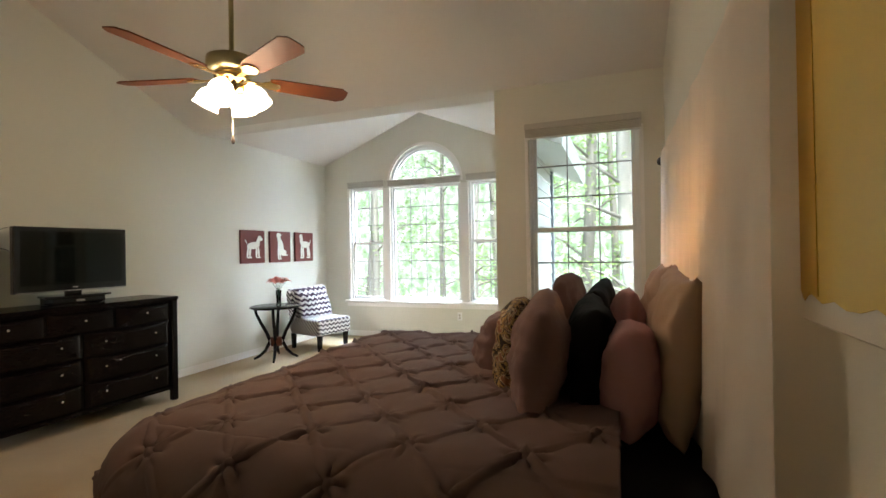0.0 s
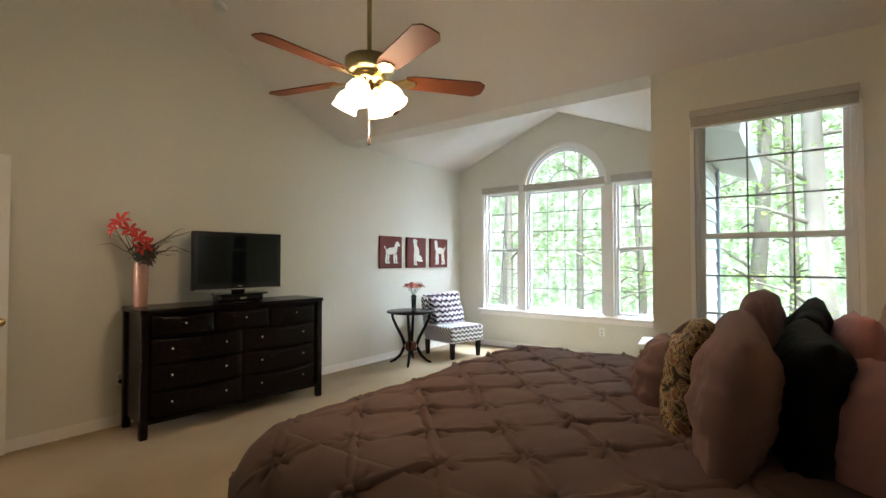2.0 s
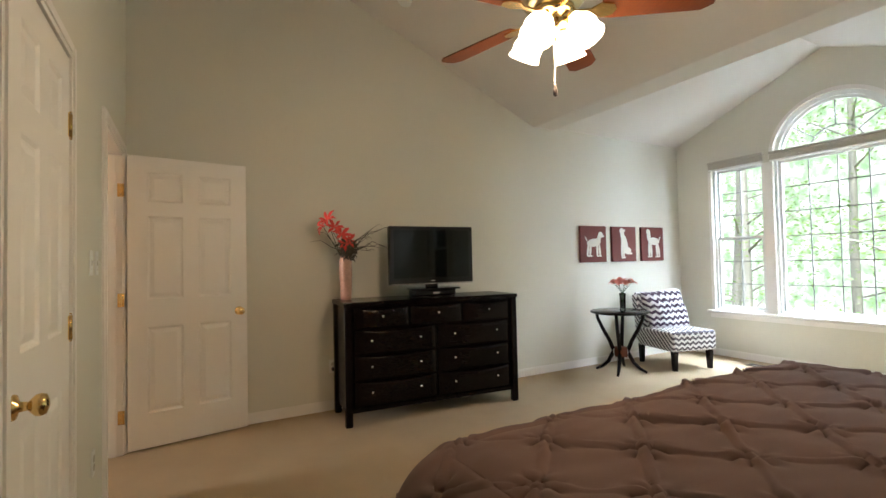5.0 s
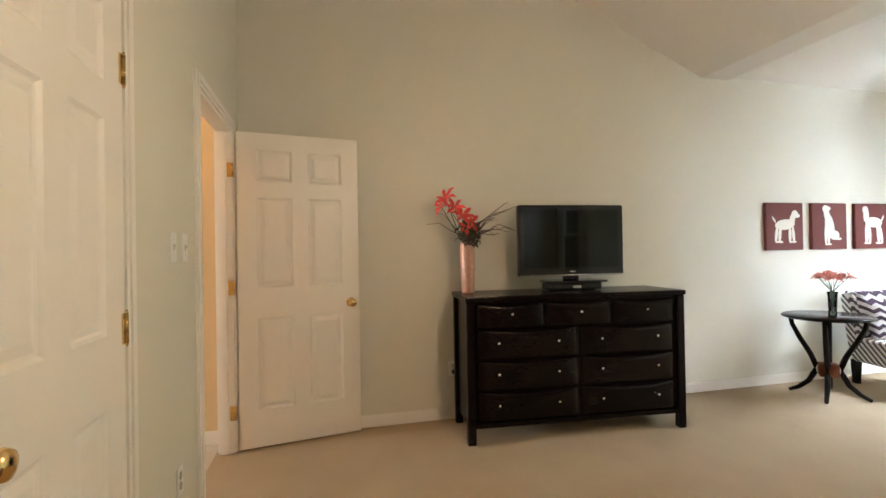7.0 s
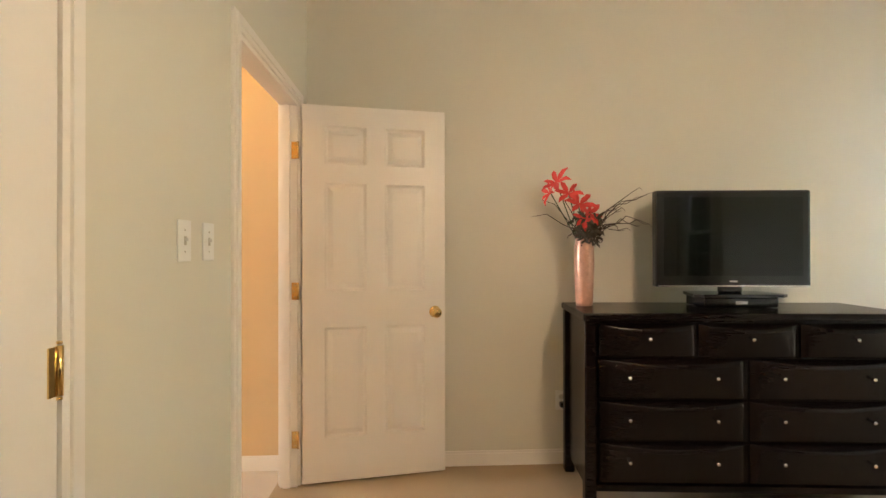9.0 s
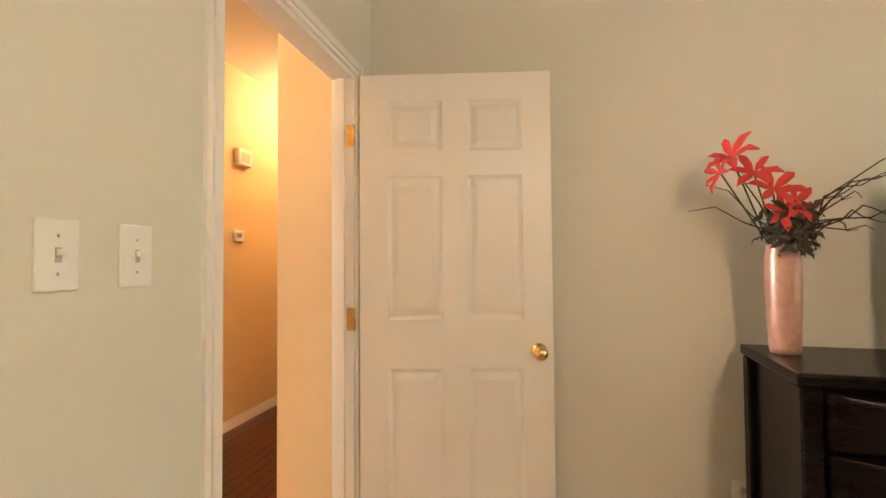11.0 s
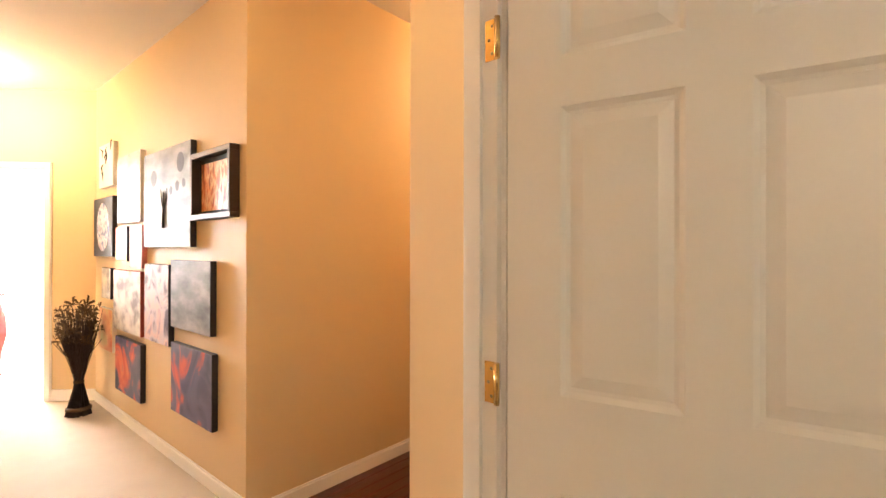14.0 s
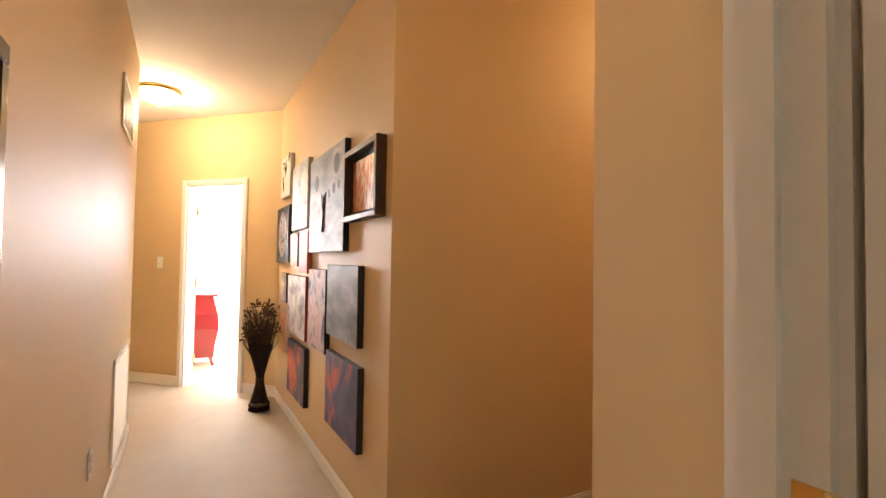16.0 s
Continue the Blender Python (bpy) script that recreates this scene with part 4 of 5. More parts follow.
for k in range(5):
    a = -20.6 + 72 * k
    rot = pose(0, 0, FB, 0, 0, a) @ pose(0, 0, 0, -12, 0, 0)
    bm = bmesh.new()
    prism(bm, [(0.19, -0.045), (0.23, -0.058), (0.585, -0.070), (0.624, -0.042), (0.628, 0.0), (0.624, 0.042), (0.585, 0.070), (0.23, 0.058), (0.19, 0.045)], "z", -0.003, 0.004)
    bmesh.ops.transform(bm, matrix=rot, verts=bm.verts)
    bl = part("blade", bm, M_WALNUT, fan)
    bm = bmesh.new()
    prism(bm, [(0.07, -0.012), (0.15, -0.012), (0.19, -0.04), (0.235, -0.03), (0.25, 0), (0.235, 0.03), (0.19, 0.04), (0.15, 0.012), (0.07, 0.012)], "z", -0.012, -0.004)
    bmesh.ops.transform(bm, matrix=rot, verts=bm.verts)
    part("blade_iron", bm, M_BRASS, bl, "ornate polished brass bracket")
for k in range(4):
    a = radians(20 + 90 * k)
    c = Vector((0.095 * math.cos(a), 0.095 * math.sin(a), FB - 0.052))
    arm = part("lamp_arm", tube(bmesh.new(), [(0.03 * math.cos(a), 0.03 * math.sin(a), FB - 0.045), (0.075 * math.cos(a), 0.075 * math.sin(a), FB - 0.04), c], 0.012, 10), M_BRASS, fan)
    tiltm = Matrix.Translation(c) @ Matrix.Rotation(radians(28), 4, Vector((math.sin(a), -math.cos(a), 0)))
    bm = lathe(bmesh.new(), [(0.022, 0.01), (0.03, -0.005), (0.052, -0.03), (0.062, -0.06), (0.060, -0.085), (0.068, -0.11), (0.064, -0.112), (0.055, -0.085), (0.02, -0.01)], 28, tiltm)
    part("shade", bm, M_GLOBE, arm, "lit frosted glass tulip shade")
bm = tube(bmesh.new(), [(0.02, -0.02, FB - 0.08), (0.02, -0.02, FB - 0.31)], 0.0022, 6)
for k in range(22):
    lathe(bm, [(0.0005, -0.004), (0.004, 0), (0.0005, 0.004)], 6, Matrix.Translation((0.02, -0.02, FB - 0.09 - k * 0.0102)))
part("pull_chain", bm, M_NICKEL, fan)
part("chain_fob", lathe(bmesh.new(), [(0.001, FB - 0.357), (0.008, FB - 0.352), (0.010, FB - 0.335), (0.004, FB - 0.315), (0.001, FB - 0.308)], 10, Matrix.Translation((0.02, -0.02, 0))), M_STEM, fan)
sd = thing("smoke_detector", "small white round smoke detector on the sloped ceiling", "smoke detector", (-3.82, 2.02, ceil_at(2.02) - 0.012))
part("body", lathe(bmesh.new(), [(0.06, 0.02), (0.062, -0.02), (0.05, -0.032), (0.001, -0.034)], 24, pose(0, 0, 0, -23, 0, 0)), M_VINYL, sd)

# ---- dresser, television, vase ----
DX, DYA, DYB, DZ = 0.0, 0.0, 1.55, 0.957
dr = thing("dresser", "espresso wooden dresser with nine bowed drawers", "dresser", (-3.765, 1.437, 0), -4.6)
part("top", box(-0.475, DX + 0.007, DYA - 0.007, DYB + 0.007, DZ - 0.035, DZ, bevel=0.008, seg=2), M_ESPRESSO, dr)
part("body", box(-0.465, DX - 0.03, DYA + 0.02, DYB - 0.02, 0.10, DZ - 0.0355), M_ESPRESSO, dr)
for x in (-0.47, DX - 0.055):
    for y in (DYA, DYB - 0.055):
        part("leg", box(x, x + 0.055, y, y + 0.055, 0, DZ - 0.036, bevel=0.006), M_ESPRESSO, dr)
part("plinth_rail", box(DX - 0.028, DX - 0.008, DYA + 0.056, DYB - 0.056, 0.105, 0.135), M_ESPRESSO, dr)


def drawer(y0, y1, z0, z1, knobs):
    n = 14
    bm = bmesh.new()
    rows = []
    for j, (z, k) in enumerate(((z0, 0.3), (z0 + 0.008, 0.5), (z1 - 0.028, 1.0), (z1 - 0.004, 1.15), (z1, 0.9))):
        rows.append([bm.verts.new((DX - 0.026 + 0.012 + 0.030 * k * (1 - ((2 * i / n - 1) ** 2)) * (0.35 if j < 2 else 1), y0 + (y1 - y0) * i / n, z - 0.022 * ((2 * i / n - 1) ** 2 * -1 + 1) * (1 if j >= 2 else 0) * 0.8)) for i in range(n + 1)])
    back = [[bm.verts.new((DX - 0.029, y0 + (y1 - y0) * i / n, z)) for i in range(n + 1)] for z in (z0, z1)]
    rows = [back[0]] + rows + [back[1]]
    for a, b in zip(rows, rows[1:]):
        for i in range(n):
            bm.faces.new((a[i], a[i + 1], b[i + 1], b[i])).smooth = True
    for i in (0, n):
        bm.faces.new([r[i] for r in rows])
    bmesh.ops.recalc_face_normals(bm, faces=bm.faces)
    d = part("drawer", bm, M_ESPRESSO, dr)
    for y in knobs:
        u = 2 * (y - y0) / (y1 - y0) - 1
        part("knob", lathe(bmesh.new(), [(0.001, 0), (0.004, 0), (0.004, 0.01), (0.008, 0.013), (0.0095, 0.018), (0.006, 0.022), (0.001, 0.023)], 14, pose(DX - 0.012 + 0.022 * (1 - u * u), y, (z0 + z1) / 2 + 0.012, 0, 90, 0)), M_NICKEL, d, "small round nickel knob")


ya, yb = DYA + 0.06, DYB - 0.06
w3, w2 = (yb - ya) / 3, (yb - ya) / 2
for k in range(3):
    drawer(ya + k * w3 + 0.004, ya + (k + 1) * w3 - 0.004, 0.745, 0.905, (ya + (k + 0.5) * w3,))
for r in range(3):
    z0 = 0.145 + r * 0.20
    for k in range(2):
        y0, y1 = ya + k * w2 + 0.004, ya + (k + 1) * w2 - 0.004
        drawer(y0, y1, z0, z0 + 0.19, (y0 + 0.2 * w2, y1 - 0.22 * w2))

tv = thing("television", "black flat-screen television on its stand, switched off", "television", (-3.985, 2.31, DZ), -4.0)
part("bezel", box(-0.035, 0.022, -0.405, 0.405, 0.103, 0.618, bevel=0.012, seg=2), M_BLACK, tv)
part("back_shell", box(-0.085, -0.034, -0.28, 0.28, 0.16, 0.54, bevel=0.03, seg=2), M_BLACK, tv)
part("screen", box(0.0222, 0.0235, -0.362, 0.362, 0.163, 0.580), M_SCREEN, tv, "dark glossy screen")
part("trim_strip", box(0.0222, 0.0245, -0.396, 0.396, 0.106, 0.113), M_NICKEL, tv)
part("logo_badge", box(0.0222, 0.0232, -0.02, 0.02, 0.130, 0.138), M_NICKEL, tv)
part("neck", box(-0.03, 0.005, -0.06, 0.06, 0.07, 0.12, bevel=0.008), M_BLACK, tv)
part("base", prism(bmesh.new(), [(-0.11, -0.20), (0.08, -0.24), (0.11, -0.20), (0.11, 0.20), (0.08, 0.24), (-0.11, 0.20)], "z", 0.056, 0.072), M_BLACK, tv)
dvr = thing("cable_box", "small black cable box under the television", "cable box", (-3.985, 2.31, DZ), -4.0)
part("case", box(-0.10, 0.09, -0.19, 0.19, 0.004, 0.055, bevel=0.006), M_BLACK, dvr)
part("display", box(0.0902, 0.0912, -0.03, 0.03, 0.02, 0.036), M_NICKEL, dvr)
for y in (-0.16, 0.16):
    part("foot", box(-0.02, 0.02, y - 0.01, y + 0.01, 0.0, 0.004), M_BLACK, dvr)


def flower(bm, c, d, r, n, seed, cup=0.35):
    rnd = random.Random(seed)
    d = Vector(d).normalized()
    u = d.orthogonal().normalized()
    v = d.cross(u)
    for k in range(n):
        a = 2 * math.pi * k / n + rnd.uniform(-0.2, 0.2)
        o = u * math.cos(a) + v * math.sin(a)
        s = d.cross(o)
        ln = r * rnd.uniform(0.8, 1.15)
        pr = [(0.0, 0.0, 0.01), (0.35, cup * 0.5, 0.17), (0.7, cup, 0.16), (1.0, cup * rnd.uniform(0.5, 1.0), 0.01)]
        rows = [[bm.verts.new(Vector(c) + o * ln * f + d * ln * h + s * ln * w * q + d * ln * 0.06 * abs(q)) for q in (-1, 0, 1)] for f, h, w in pr]
        for a1, b1 in zip(rows, rows[1:]):
            for i in range(2):
                bm.faces.new((a1[i], a1[i + 1], b1[i + 1], b1[i])).smooth = True


vz = thing("flower_vase", "tall rose-copper vase of coral lilies and curly twigs", "vase", (-4.075, 1.545, DZ))
part("vase", lathe(bmesh.new(), [(0.001, 0), (0.042, 0), (0.046, 0.02), (0.050, 0.12), (0.054, 0.24), (0.052, 0.32), (0.044, 0.355), (0.047, 0.365), (0.040, 0.362), (0.038, 0.30)], 28), M_COPPER, vz)
bm = bmesh.new()
rl = random.Random(3)
for k in range(60):
    a, r, z = rl.uniform(0, 6.28), rl.uniform(0.0, 0.075), 0.40 + rl.uniform(-0.06, 0.07)
    flower(bm, (0.02 + r * math.cos(a), 0.01 + r * math.sin(a), z), (math.cos(a), math.sin(a), rl.uniform(0, 0.8)), rl.uniform(0.03, 0.055), 4, k)
part("foliage", bm, M_LEAFDARK, vz, "cluster of dark dried hydrangea and leaves")
lil = [((0.03, -0.16, 0.66), (0.6, -0.6, 0.6), 0.085), ((0.05, -0.10, 0.60), (0.8, -0.3, 0.5), 0.08), ((0.02, -0.19, 0.61), (0.3, -0.9, 0.2), 0.075), ((0.06, -0.05, 0.54), (0.9, 0.0, 0.5), 0.085), ((0.06, 0.01, 0.49), (0.9, 0.3, 0.4), 0.08), ((0.07, -0.03, 0.47), (0.9, -0.2, 0.1), 0.07)]
for k, (c, d, r) in enumerate(lil):
    bm = bmesh.new()
    flower(bm, c, d, r, 6, 40 + k, 0.3)
    part("lily", bm, M_REDPETAL, vz, "coral-red silk lily")
bm = bmesh.new()
for c, d, r in lil:
    tube(bm, [(0, 0, 0.3), (c[0] * 0.4, c[1] * 0.4, 0.42), c], 0.003, 5)
part("stems", bm, M_GREENSTEM, vz)
for k in range(11):
    a = rl.uniform(-0.15, 0.6)
    ln = rl.uniform(0.22, 0.40)
    pts = [(0.01, 0.01, 0.34)] + [(0.02 + 0.05 * math.sin(k * 2.1 + f * 5) * f, ln * f + 0.012 * math.sin(f * 16 + k), 0.36 + ln * (a * f + 0.35 * math.sin(f * 2.2)) + 0.015 * math.sin(f * 13 + 2 * k)) for f in (0.15, 0.3, 0.45, 0.6, 0.75, 0.9, 1.0)]
    part("twig", tube(bmesh.new(), pts, [0.004, 0.0035, 0.003, 0.0028, 0.0024, 0.002, 0.0016, 0.001], 5), M_STEM, vz)
for k in range(3):
    pts = [(0.01, -0.02, 0.4)] + [(0.03 * f, -0.30 * f * (0.6 + 0.2 * k), 0.42 + 0.24 * f - 0.08 * k * f + 0.02 * math.sin(f * 9 + k)) for f in (0.4, 0.7, 1.0)]
    part("twig", tube(bmesh.new(), pts, [0.003, 0.0025, 0.002, 0.001], 5), M_STEM, vz)

# ---- alcove corner: table, flowers, chair, pictures, hamper ----
tb = thing("side_table", "round dark wooden side table on four curved legs", "side table", (-3.88, 4.585, 0))
part("tabletop", lathe(bmesh.new(), [(0.001, 0.645), (0.285, 0.645), (0.31, 0.655), (0.312, 0.665), (0.30, 0.674), (0.001, 0.675)], 48), M_ESPRESSO, tb)
for k in range(4):
    a = radians(33 + 90 * k)
    prof = [(0.245, 0.645, 0.018), (0.235, 0.58, 0.018), (0.185, 0.47, 0.02), (0.115, 0.34, 0.021), (0.085, 0.26, 0.022), (0.09, 0.19, 0.022), (0.13, 0.11, 0.02), (0.20, 0.045, 0.018), (0.265, 0.012, 0.014)]
    part("leg", tube(bmesh.new(), [(r * math.cos(a), r * math.sin(a), z) for r, z, q in prof], [q for r, z, q in prof], 8), M_ESPRESSO, tb)
part("hub", lathe(bmesh.new(), [(0.001, 0.17), (0.085, 0.17), (0.09, 0.19), (0.09, 0.27), (0.001, 0.275)], 4), M_WALNUT, tb)
fv = thing("glass_vase", "slim clear glass vase of salmon-pink flowers", "vase", (-3.86, 4.62, 0.675))
part("glass", lathe(bmesh.new(), [(0.001, 0), (0.03, 0), (0.028, 0.02), (0.033, 0.16), (0.038, 0.19), (0.033, 0.185), (0.026, 0.03)], 20), M_VASEGLASS, fv)
bm, bs2 = bmesh.new(), bmesh.new()
for k in range(11):
    a, r = k * 2.4, 0.022 * math.sqrt(k) + 0.01
    c = (r * 1.5 * math.cos(a), r * 1.5 * math.sin(a), 0.31 - 1.6 * r * r + 0.012 * math.sin(k))
    for q in range(2):
        flower(bm, c, (math.cos(a) * 0.7, math.sin(a) * 0.7, 0.8 + q * 0.4), 0.05 - 0.014 * q, 7, k + 70 * q, 0.5)
    tube(bs2, [(0.006 * math.cos(a), 0.006 * math.sin(a), 0.015), (0.012 * math.cos(a), 0.012 * math.sin(a), 0.2), c], 0.002, 5)
part("blossoms", bm, M_PINKPETAL, fv, "salmon-pink silk blossoms")
part("stems", bs2, M_GREENSTEM, fv)

M_CHEV = chevron("zigzag_upholstery", (0.10, 0.085, 0.105), (0.74, 0.73, 0.74), 0.035, 0.055, 1, (2, 0, 1.0))
M_CHEVD = chevron("zigzag_cushion", (0.055, 0.03, 0.06), (0.66, 0.64, 0.66), 0.04, 0.075, 1, (2, 0, 0.6))
ch = thing("slipper_chair", "armless slipper chair in grey and white zigzag fabric", "chair", (-3.76, 5.36, 0), -14)
ch.scale = (1.06, 1.06, 1.0)
part("seat", box(-0.27, 0.29, -0.275, 0.275, 0.21, 0.43, bevel=0.04, seg=4), M_CHEV, ch)
bm = prism(bmesh.new(), [(-0.29, 0.22), (-0.15, 0.22), (-0.20, 0.60), (-0.255, 0.80), (-0.30, 0.84), (-0.36, 0.82), (-0.375, 0.76)], "y", -0.275, 0.275)
bmesh.ops.bevel(bm, geom=list(bm.edges), offset=0.03, segments=3, affect="EDGES")
part("backrest", bm, M_CHEV, ch)
for x, y in ((0.24, -0.22), (0.24, 0.22), (-0.27, -0.22), (-0.27, 0.22)):
    bm = bmesh.new()
    bmesh.ops.create_cone(bm, cap_ends=True, segments=4, radius1=0.028, radius2=0.038, depth=0.215, matrix=pose(x, y, 0.1075, 0, 0, 45))
    part("leg", bm, M_ESPRESSO, ch, "tapered dark wooden leg")
cu = cushion("chair_cushion", 0.56, 0.46, 0.17, M_CHEVD, "dark purple zigzag cushion resting on the chair", pose(-3.83, 5.39, 0.43, 0, 0, -14) @ pose(0, 0, 0, 0, -22, 0), 12)
cu["category"], cu["group"] = "cushion", "cushions"


def disc(bm, y, z, ry, rz, x0, x1, n=16, tilt=0.0):
    c, s = math.cos(tilt), math.sin(tilt)
    prism(bm, [(y + ry * math.cos(2 * math.pi * k / n) * c - rz * math.sin(2 * math.pi * k / n) * s, z + ry * math.cos(2 * math.pi * k / n) * s + rz * math.sin(2 * math.pi * k / n) * c) for k in range(n)], "x", x0, x1)


def hound(bm, which, y, x):
    e = [0]

    def d(*a, tilt=0.0):
        e[0] += 1
        disc(bm, y + a[0], a[1], a[2], a[3], x, x + 0.0012 + 0.00005 * e[0], tilt=tilt)
    if which == 0:
        d(0.0, 1.445, 0.115, 0.048, tilt=0.10), d(0.085, 1.49, 0.032, 0.065, tilt=-0.3), d(0.115, 1.54, 0.038, 0.036), d(0.145, 1.527, 0.028, 0.018), d(-0.125, 1.49, 0.009, 0.035, tilt=0.6)
        for q, t in ((-0.10, -0.15), (-0.06, -0.1), (0.055, 0.0), (0.095, 0.1)):
            d(q, 1.355, 0.017, 0.075, tilt=t), d(q + 0.012, 1.287, 0.022, 0.010)
    elif which == 1:
        d(0.0, 1.43, 0.055, 0.12, tilt=0.2), d(-0.035, 1.545, 0.034, 0.055), d(-0.045, 1.59, 0.040, 0.036), d(-0.012, 1.595, 0.026, 0.018), d(0.055, 1.345, 0.062, 0.045), d(0.10, 1.31, 0.045, 0.012)
        for q in (-0.05, -0.015):
            d(q, 1.35, 0.016, 0.10), d(q + 0.012, 1.26, 0.022, 0.010)
    else:
        d(0.02, 1.465, 0.11, 0.05, tilt=-0.05), d(-0.075, 1.53, 0.036, 0.07), d(-0.085, 1.585, 0.038, 0.036), d(-0.07, 1.55, 0.024, 0.028), d(0.135, 1.50, 0.009, 0.035, tilt=-0.5)
        for q, t in ((-0.075, 0.0), (-0.035, 0.05), (0.075, 0.1), (0.11, 0.2)):
            d(q, 1.355, 0.02, 0.10, tilt=t), d(q - 0.008, 1.265, 0.024, 0.010)


for k, y in enumerate((4.635, 5.165, 5.70)):
    p = thing("canvas_print", "oxblood canvas print with a plain ivory hound silhouette", "picture", group="three hound prints")
    part("canvas", box(XW + 0.001, XW + 0.032, y - 0.212, y + 0.212, 1.212, 1.645, bevel=0.003), M_DEEPRED, p)
    bm = bmesh.new()
    hound(bm, k, y, XW + 0.0325)
    part("silhouette", bm, M_OFFWHITE, p, "plain ivory shape")
hm = thing("hamper", "pale woven lidded hamper beside the alcove wall", "hamper", (-1.06, 5.35, 0), 8)
part("basket", box(-0.19, 0.19, -0.24, 0.24, 0.0, 0.42, bevel=0.02, seg=2), M_WICKER, hm)
for k in range(9):
    bm = bmesh.new()
    z = 0.03 + k * 0.042
    for a, b, c, d in ((-0.197, -0.189, -0.245, 0.245), (0.189, 0.197, -0.245, 0.245)):
        bx(bm, a, b, c, d, z, z + 0.024, 0.003)
    bx(bm, -0.19, 0.19, -0.247, -0.2395, z + 0.004, z + 0.028, 0.003)
    part("weave_band", bm, M_WICKER, hm)
part("lid", box(-0.205, 0.205, -0.255, 0.255, 0.422, 0.465, bevel=0.012, seg=2), M_OFFWHITE, hm, "off-white cloth-covered lid")


def plate(name, label, m, kind):
    """A wall plate facing +x in its own frame, 70 x 115 mm."""
    p = thing(name, label, "wall plate")
    part("plate", box(0, 0.006, -0.035, 0.035, -0.0575, 0.0575, bevel=0.002), M_VINYL, p)
    if kind == "switch":
        part("slot", box(0.006, 0.0075, -0.005, 0.005, -0.012, 0.012), M_SHADE, p)
        part("toggle", box(0.0076, 0.017, -0.004, 0.004, -0.001, 0.009, bevel=0.001), M_VINYL, p)
    else:
        for z in (-0.02, 0.02):
            part("socket", lathe(bmesh.new(), [(0.001, 0), (0.016, 0), (0.015, 0.0025), (0.001, 0.003)], 16, pose(0.006, 0, z, 0, 90, 0)), M_SHADE, p)
    for z in (-0.03, 0.03) if kind == "switch" else (0.0,):
        part("screw", lathe(bmesh.new(), [(0.001, 0), (0.003, 0), (0.001, 0.001)], 8, pose(0.006, 0, z, 0, 90, 0)), M_NICKEL, p)
    p.matrix_world = m
    return p


for x in (-2.896, -3.042):
    plate("light_switch", "white toggle switch plate on the pale wall", pose(x, 0.0, 1.284, 0, 0, 90), "switch")
plate("wall_outlet", "white wall socket low under the switches", pose(-2.943, 0.0, 0.367, 0, 0, 90), "outlet")
dresser_socket = plate("wall_outlet", "white wall socket low beside the dresser", pose(XW, 1.485, 0.372, 0, 0, 0), "outlet")
part("plug", box(0.0095, 0.04, -0.014, 0.014, -0.035, -0.006, bevel=0.004), M_BLACK, dresser_socket, "black plug")
plate("wall_outlet", "white wall socket under the picture window", pose(-1.99, YB, 0.36, 0, 0, -90), "outlet")
fg = thing("floor_register", "brown metal floor vent by the alcove wall", "floor vent", (-3.15, 6.02, 0.0), 0)
part("frame", box(-0.16, 0.16, -0.06, 0.06, 0.001, 0.008, bevel=0.002), M_DARKVENT, fg)
for k in range(10):
    part("slat", box(-0.14 + k * 0.03, -0.128 + k * 0.03, -0.045, 0.045, 0.008, 0.0105), M_STEM, fg)

# ---- hall things ----
ART = {
    "slate": ramped("slate_painting", [(0.3, (0.05, 0.05, 0.055)), (0.55, (0.17, 0.165, 0.16)), (0.75, (0.32, 0.30, 0.27))], 5, 6, 0.6, (1, 1, 2.4)),
    "orange": ramped("orange_print", [(0.3, (0.10, 0.03, 0.02)), (0.45, (0.62, 0.14, 0.03)), (0.55, (0.75, 0.45, 0.22)), (0.66, (0.5, 0.09, 0.03))], 14, 3, 0.4, (1, 1.6, 0.7)),
    "nebula": ramped("red_blue_painting", [(0.32, (0.02, 0.025, 0.09)), (0.48, (0.08, 0.07, 0.16)), (0.55, (0.50, 0.07, 0.05)), (0.63, (0.62, 0.16, 0.09)), (0.72, (0.14, 0.11, 0.20))], 3.2, 3, 0.5, (1, 1, 1), distort=1.2),
    "pale": ramped("pale_grey_painting", [(0.35, (0.22, 0.19, 0.19)), (0.52, (0.55, 0.50, 0.46)), (0.7, (0.70, 0.64, 0.56))], 6, 5, 0.6, (1, 1, 1.5)),
    "lilac": ramped("lilac_painting", [(0.35, (0.07, 0.05, 0.09)), (0.5, (0.46, 0.38, 0.42)), (0.6, (0.62, 0.40, 0.36)), (0.7, (0.20, 0.17, 0.28))], 7, 5, 0.6, distort=0.6),
    "teal": ramped("misty_painting", [(0.35, (0.20, 0.24, 0.20)), (0.52, (0.52, 0.52, 0.42)), (0.68, (0.66, 0.60, 0.48))], 4, 4, 0.6, (1, 1, 2)),
    "coral": ramped("coral_painting", [(0.35, (0.55, 0.13, 0.08)), (0.55, (0.70, 0.38, 0.20)), (0.7, (0.62, 0.50, 0.22))], 5, 3, 0.6),
    "bluewhite": ramped("blue_white_painting", [(0.4, (0.10, 0.13, 0.30)), (0.52, (0.62, 0.62, 0.66)), (0.65, (0.30, 0.20, 0.30))], 16, 3, 0.6),
}
M_FRAME = material("dark_wood_frame", (0.045, 0.022, 0.012), 0.5, grain=0.4, scale=20, bump=0.2, stretch=(1, 6, 6))
M_EDGE = material("black_canvas_edge", (0.02, 0.018, 0.022), 0.7, grain=0.2, bump=0.1)
M_REDEDGE = material("red_canvas_edge", (0.30, 0.04, 0.02), 0.7, grain=0.2, bump=0.1)
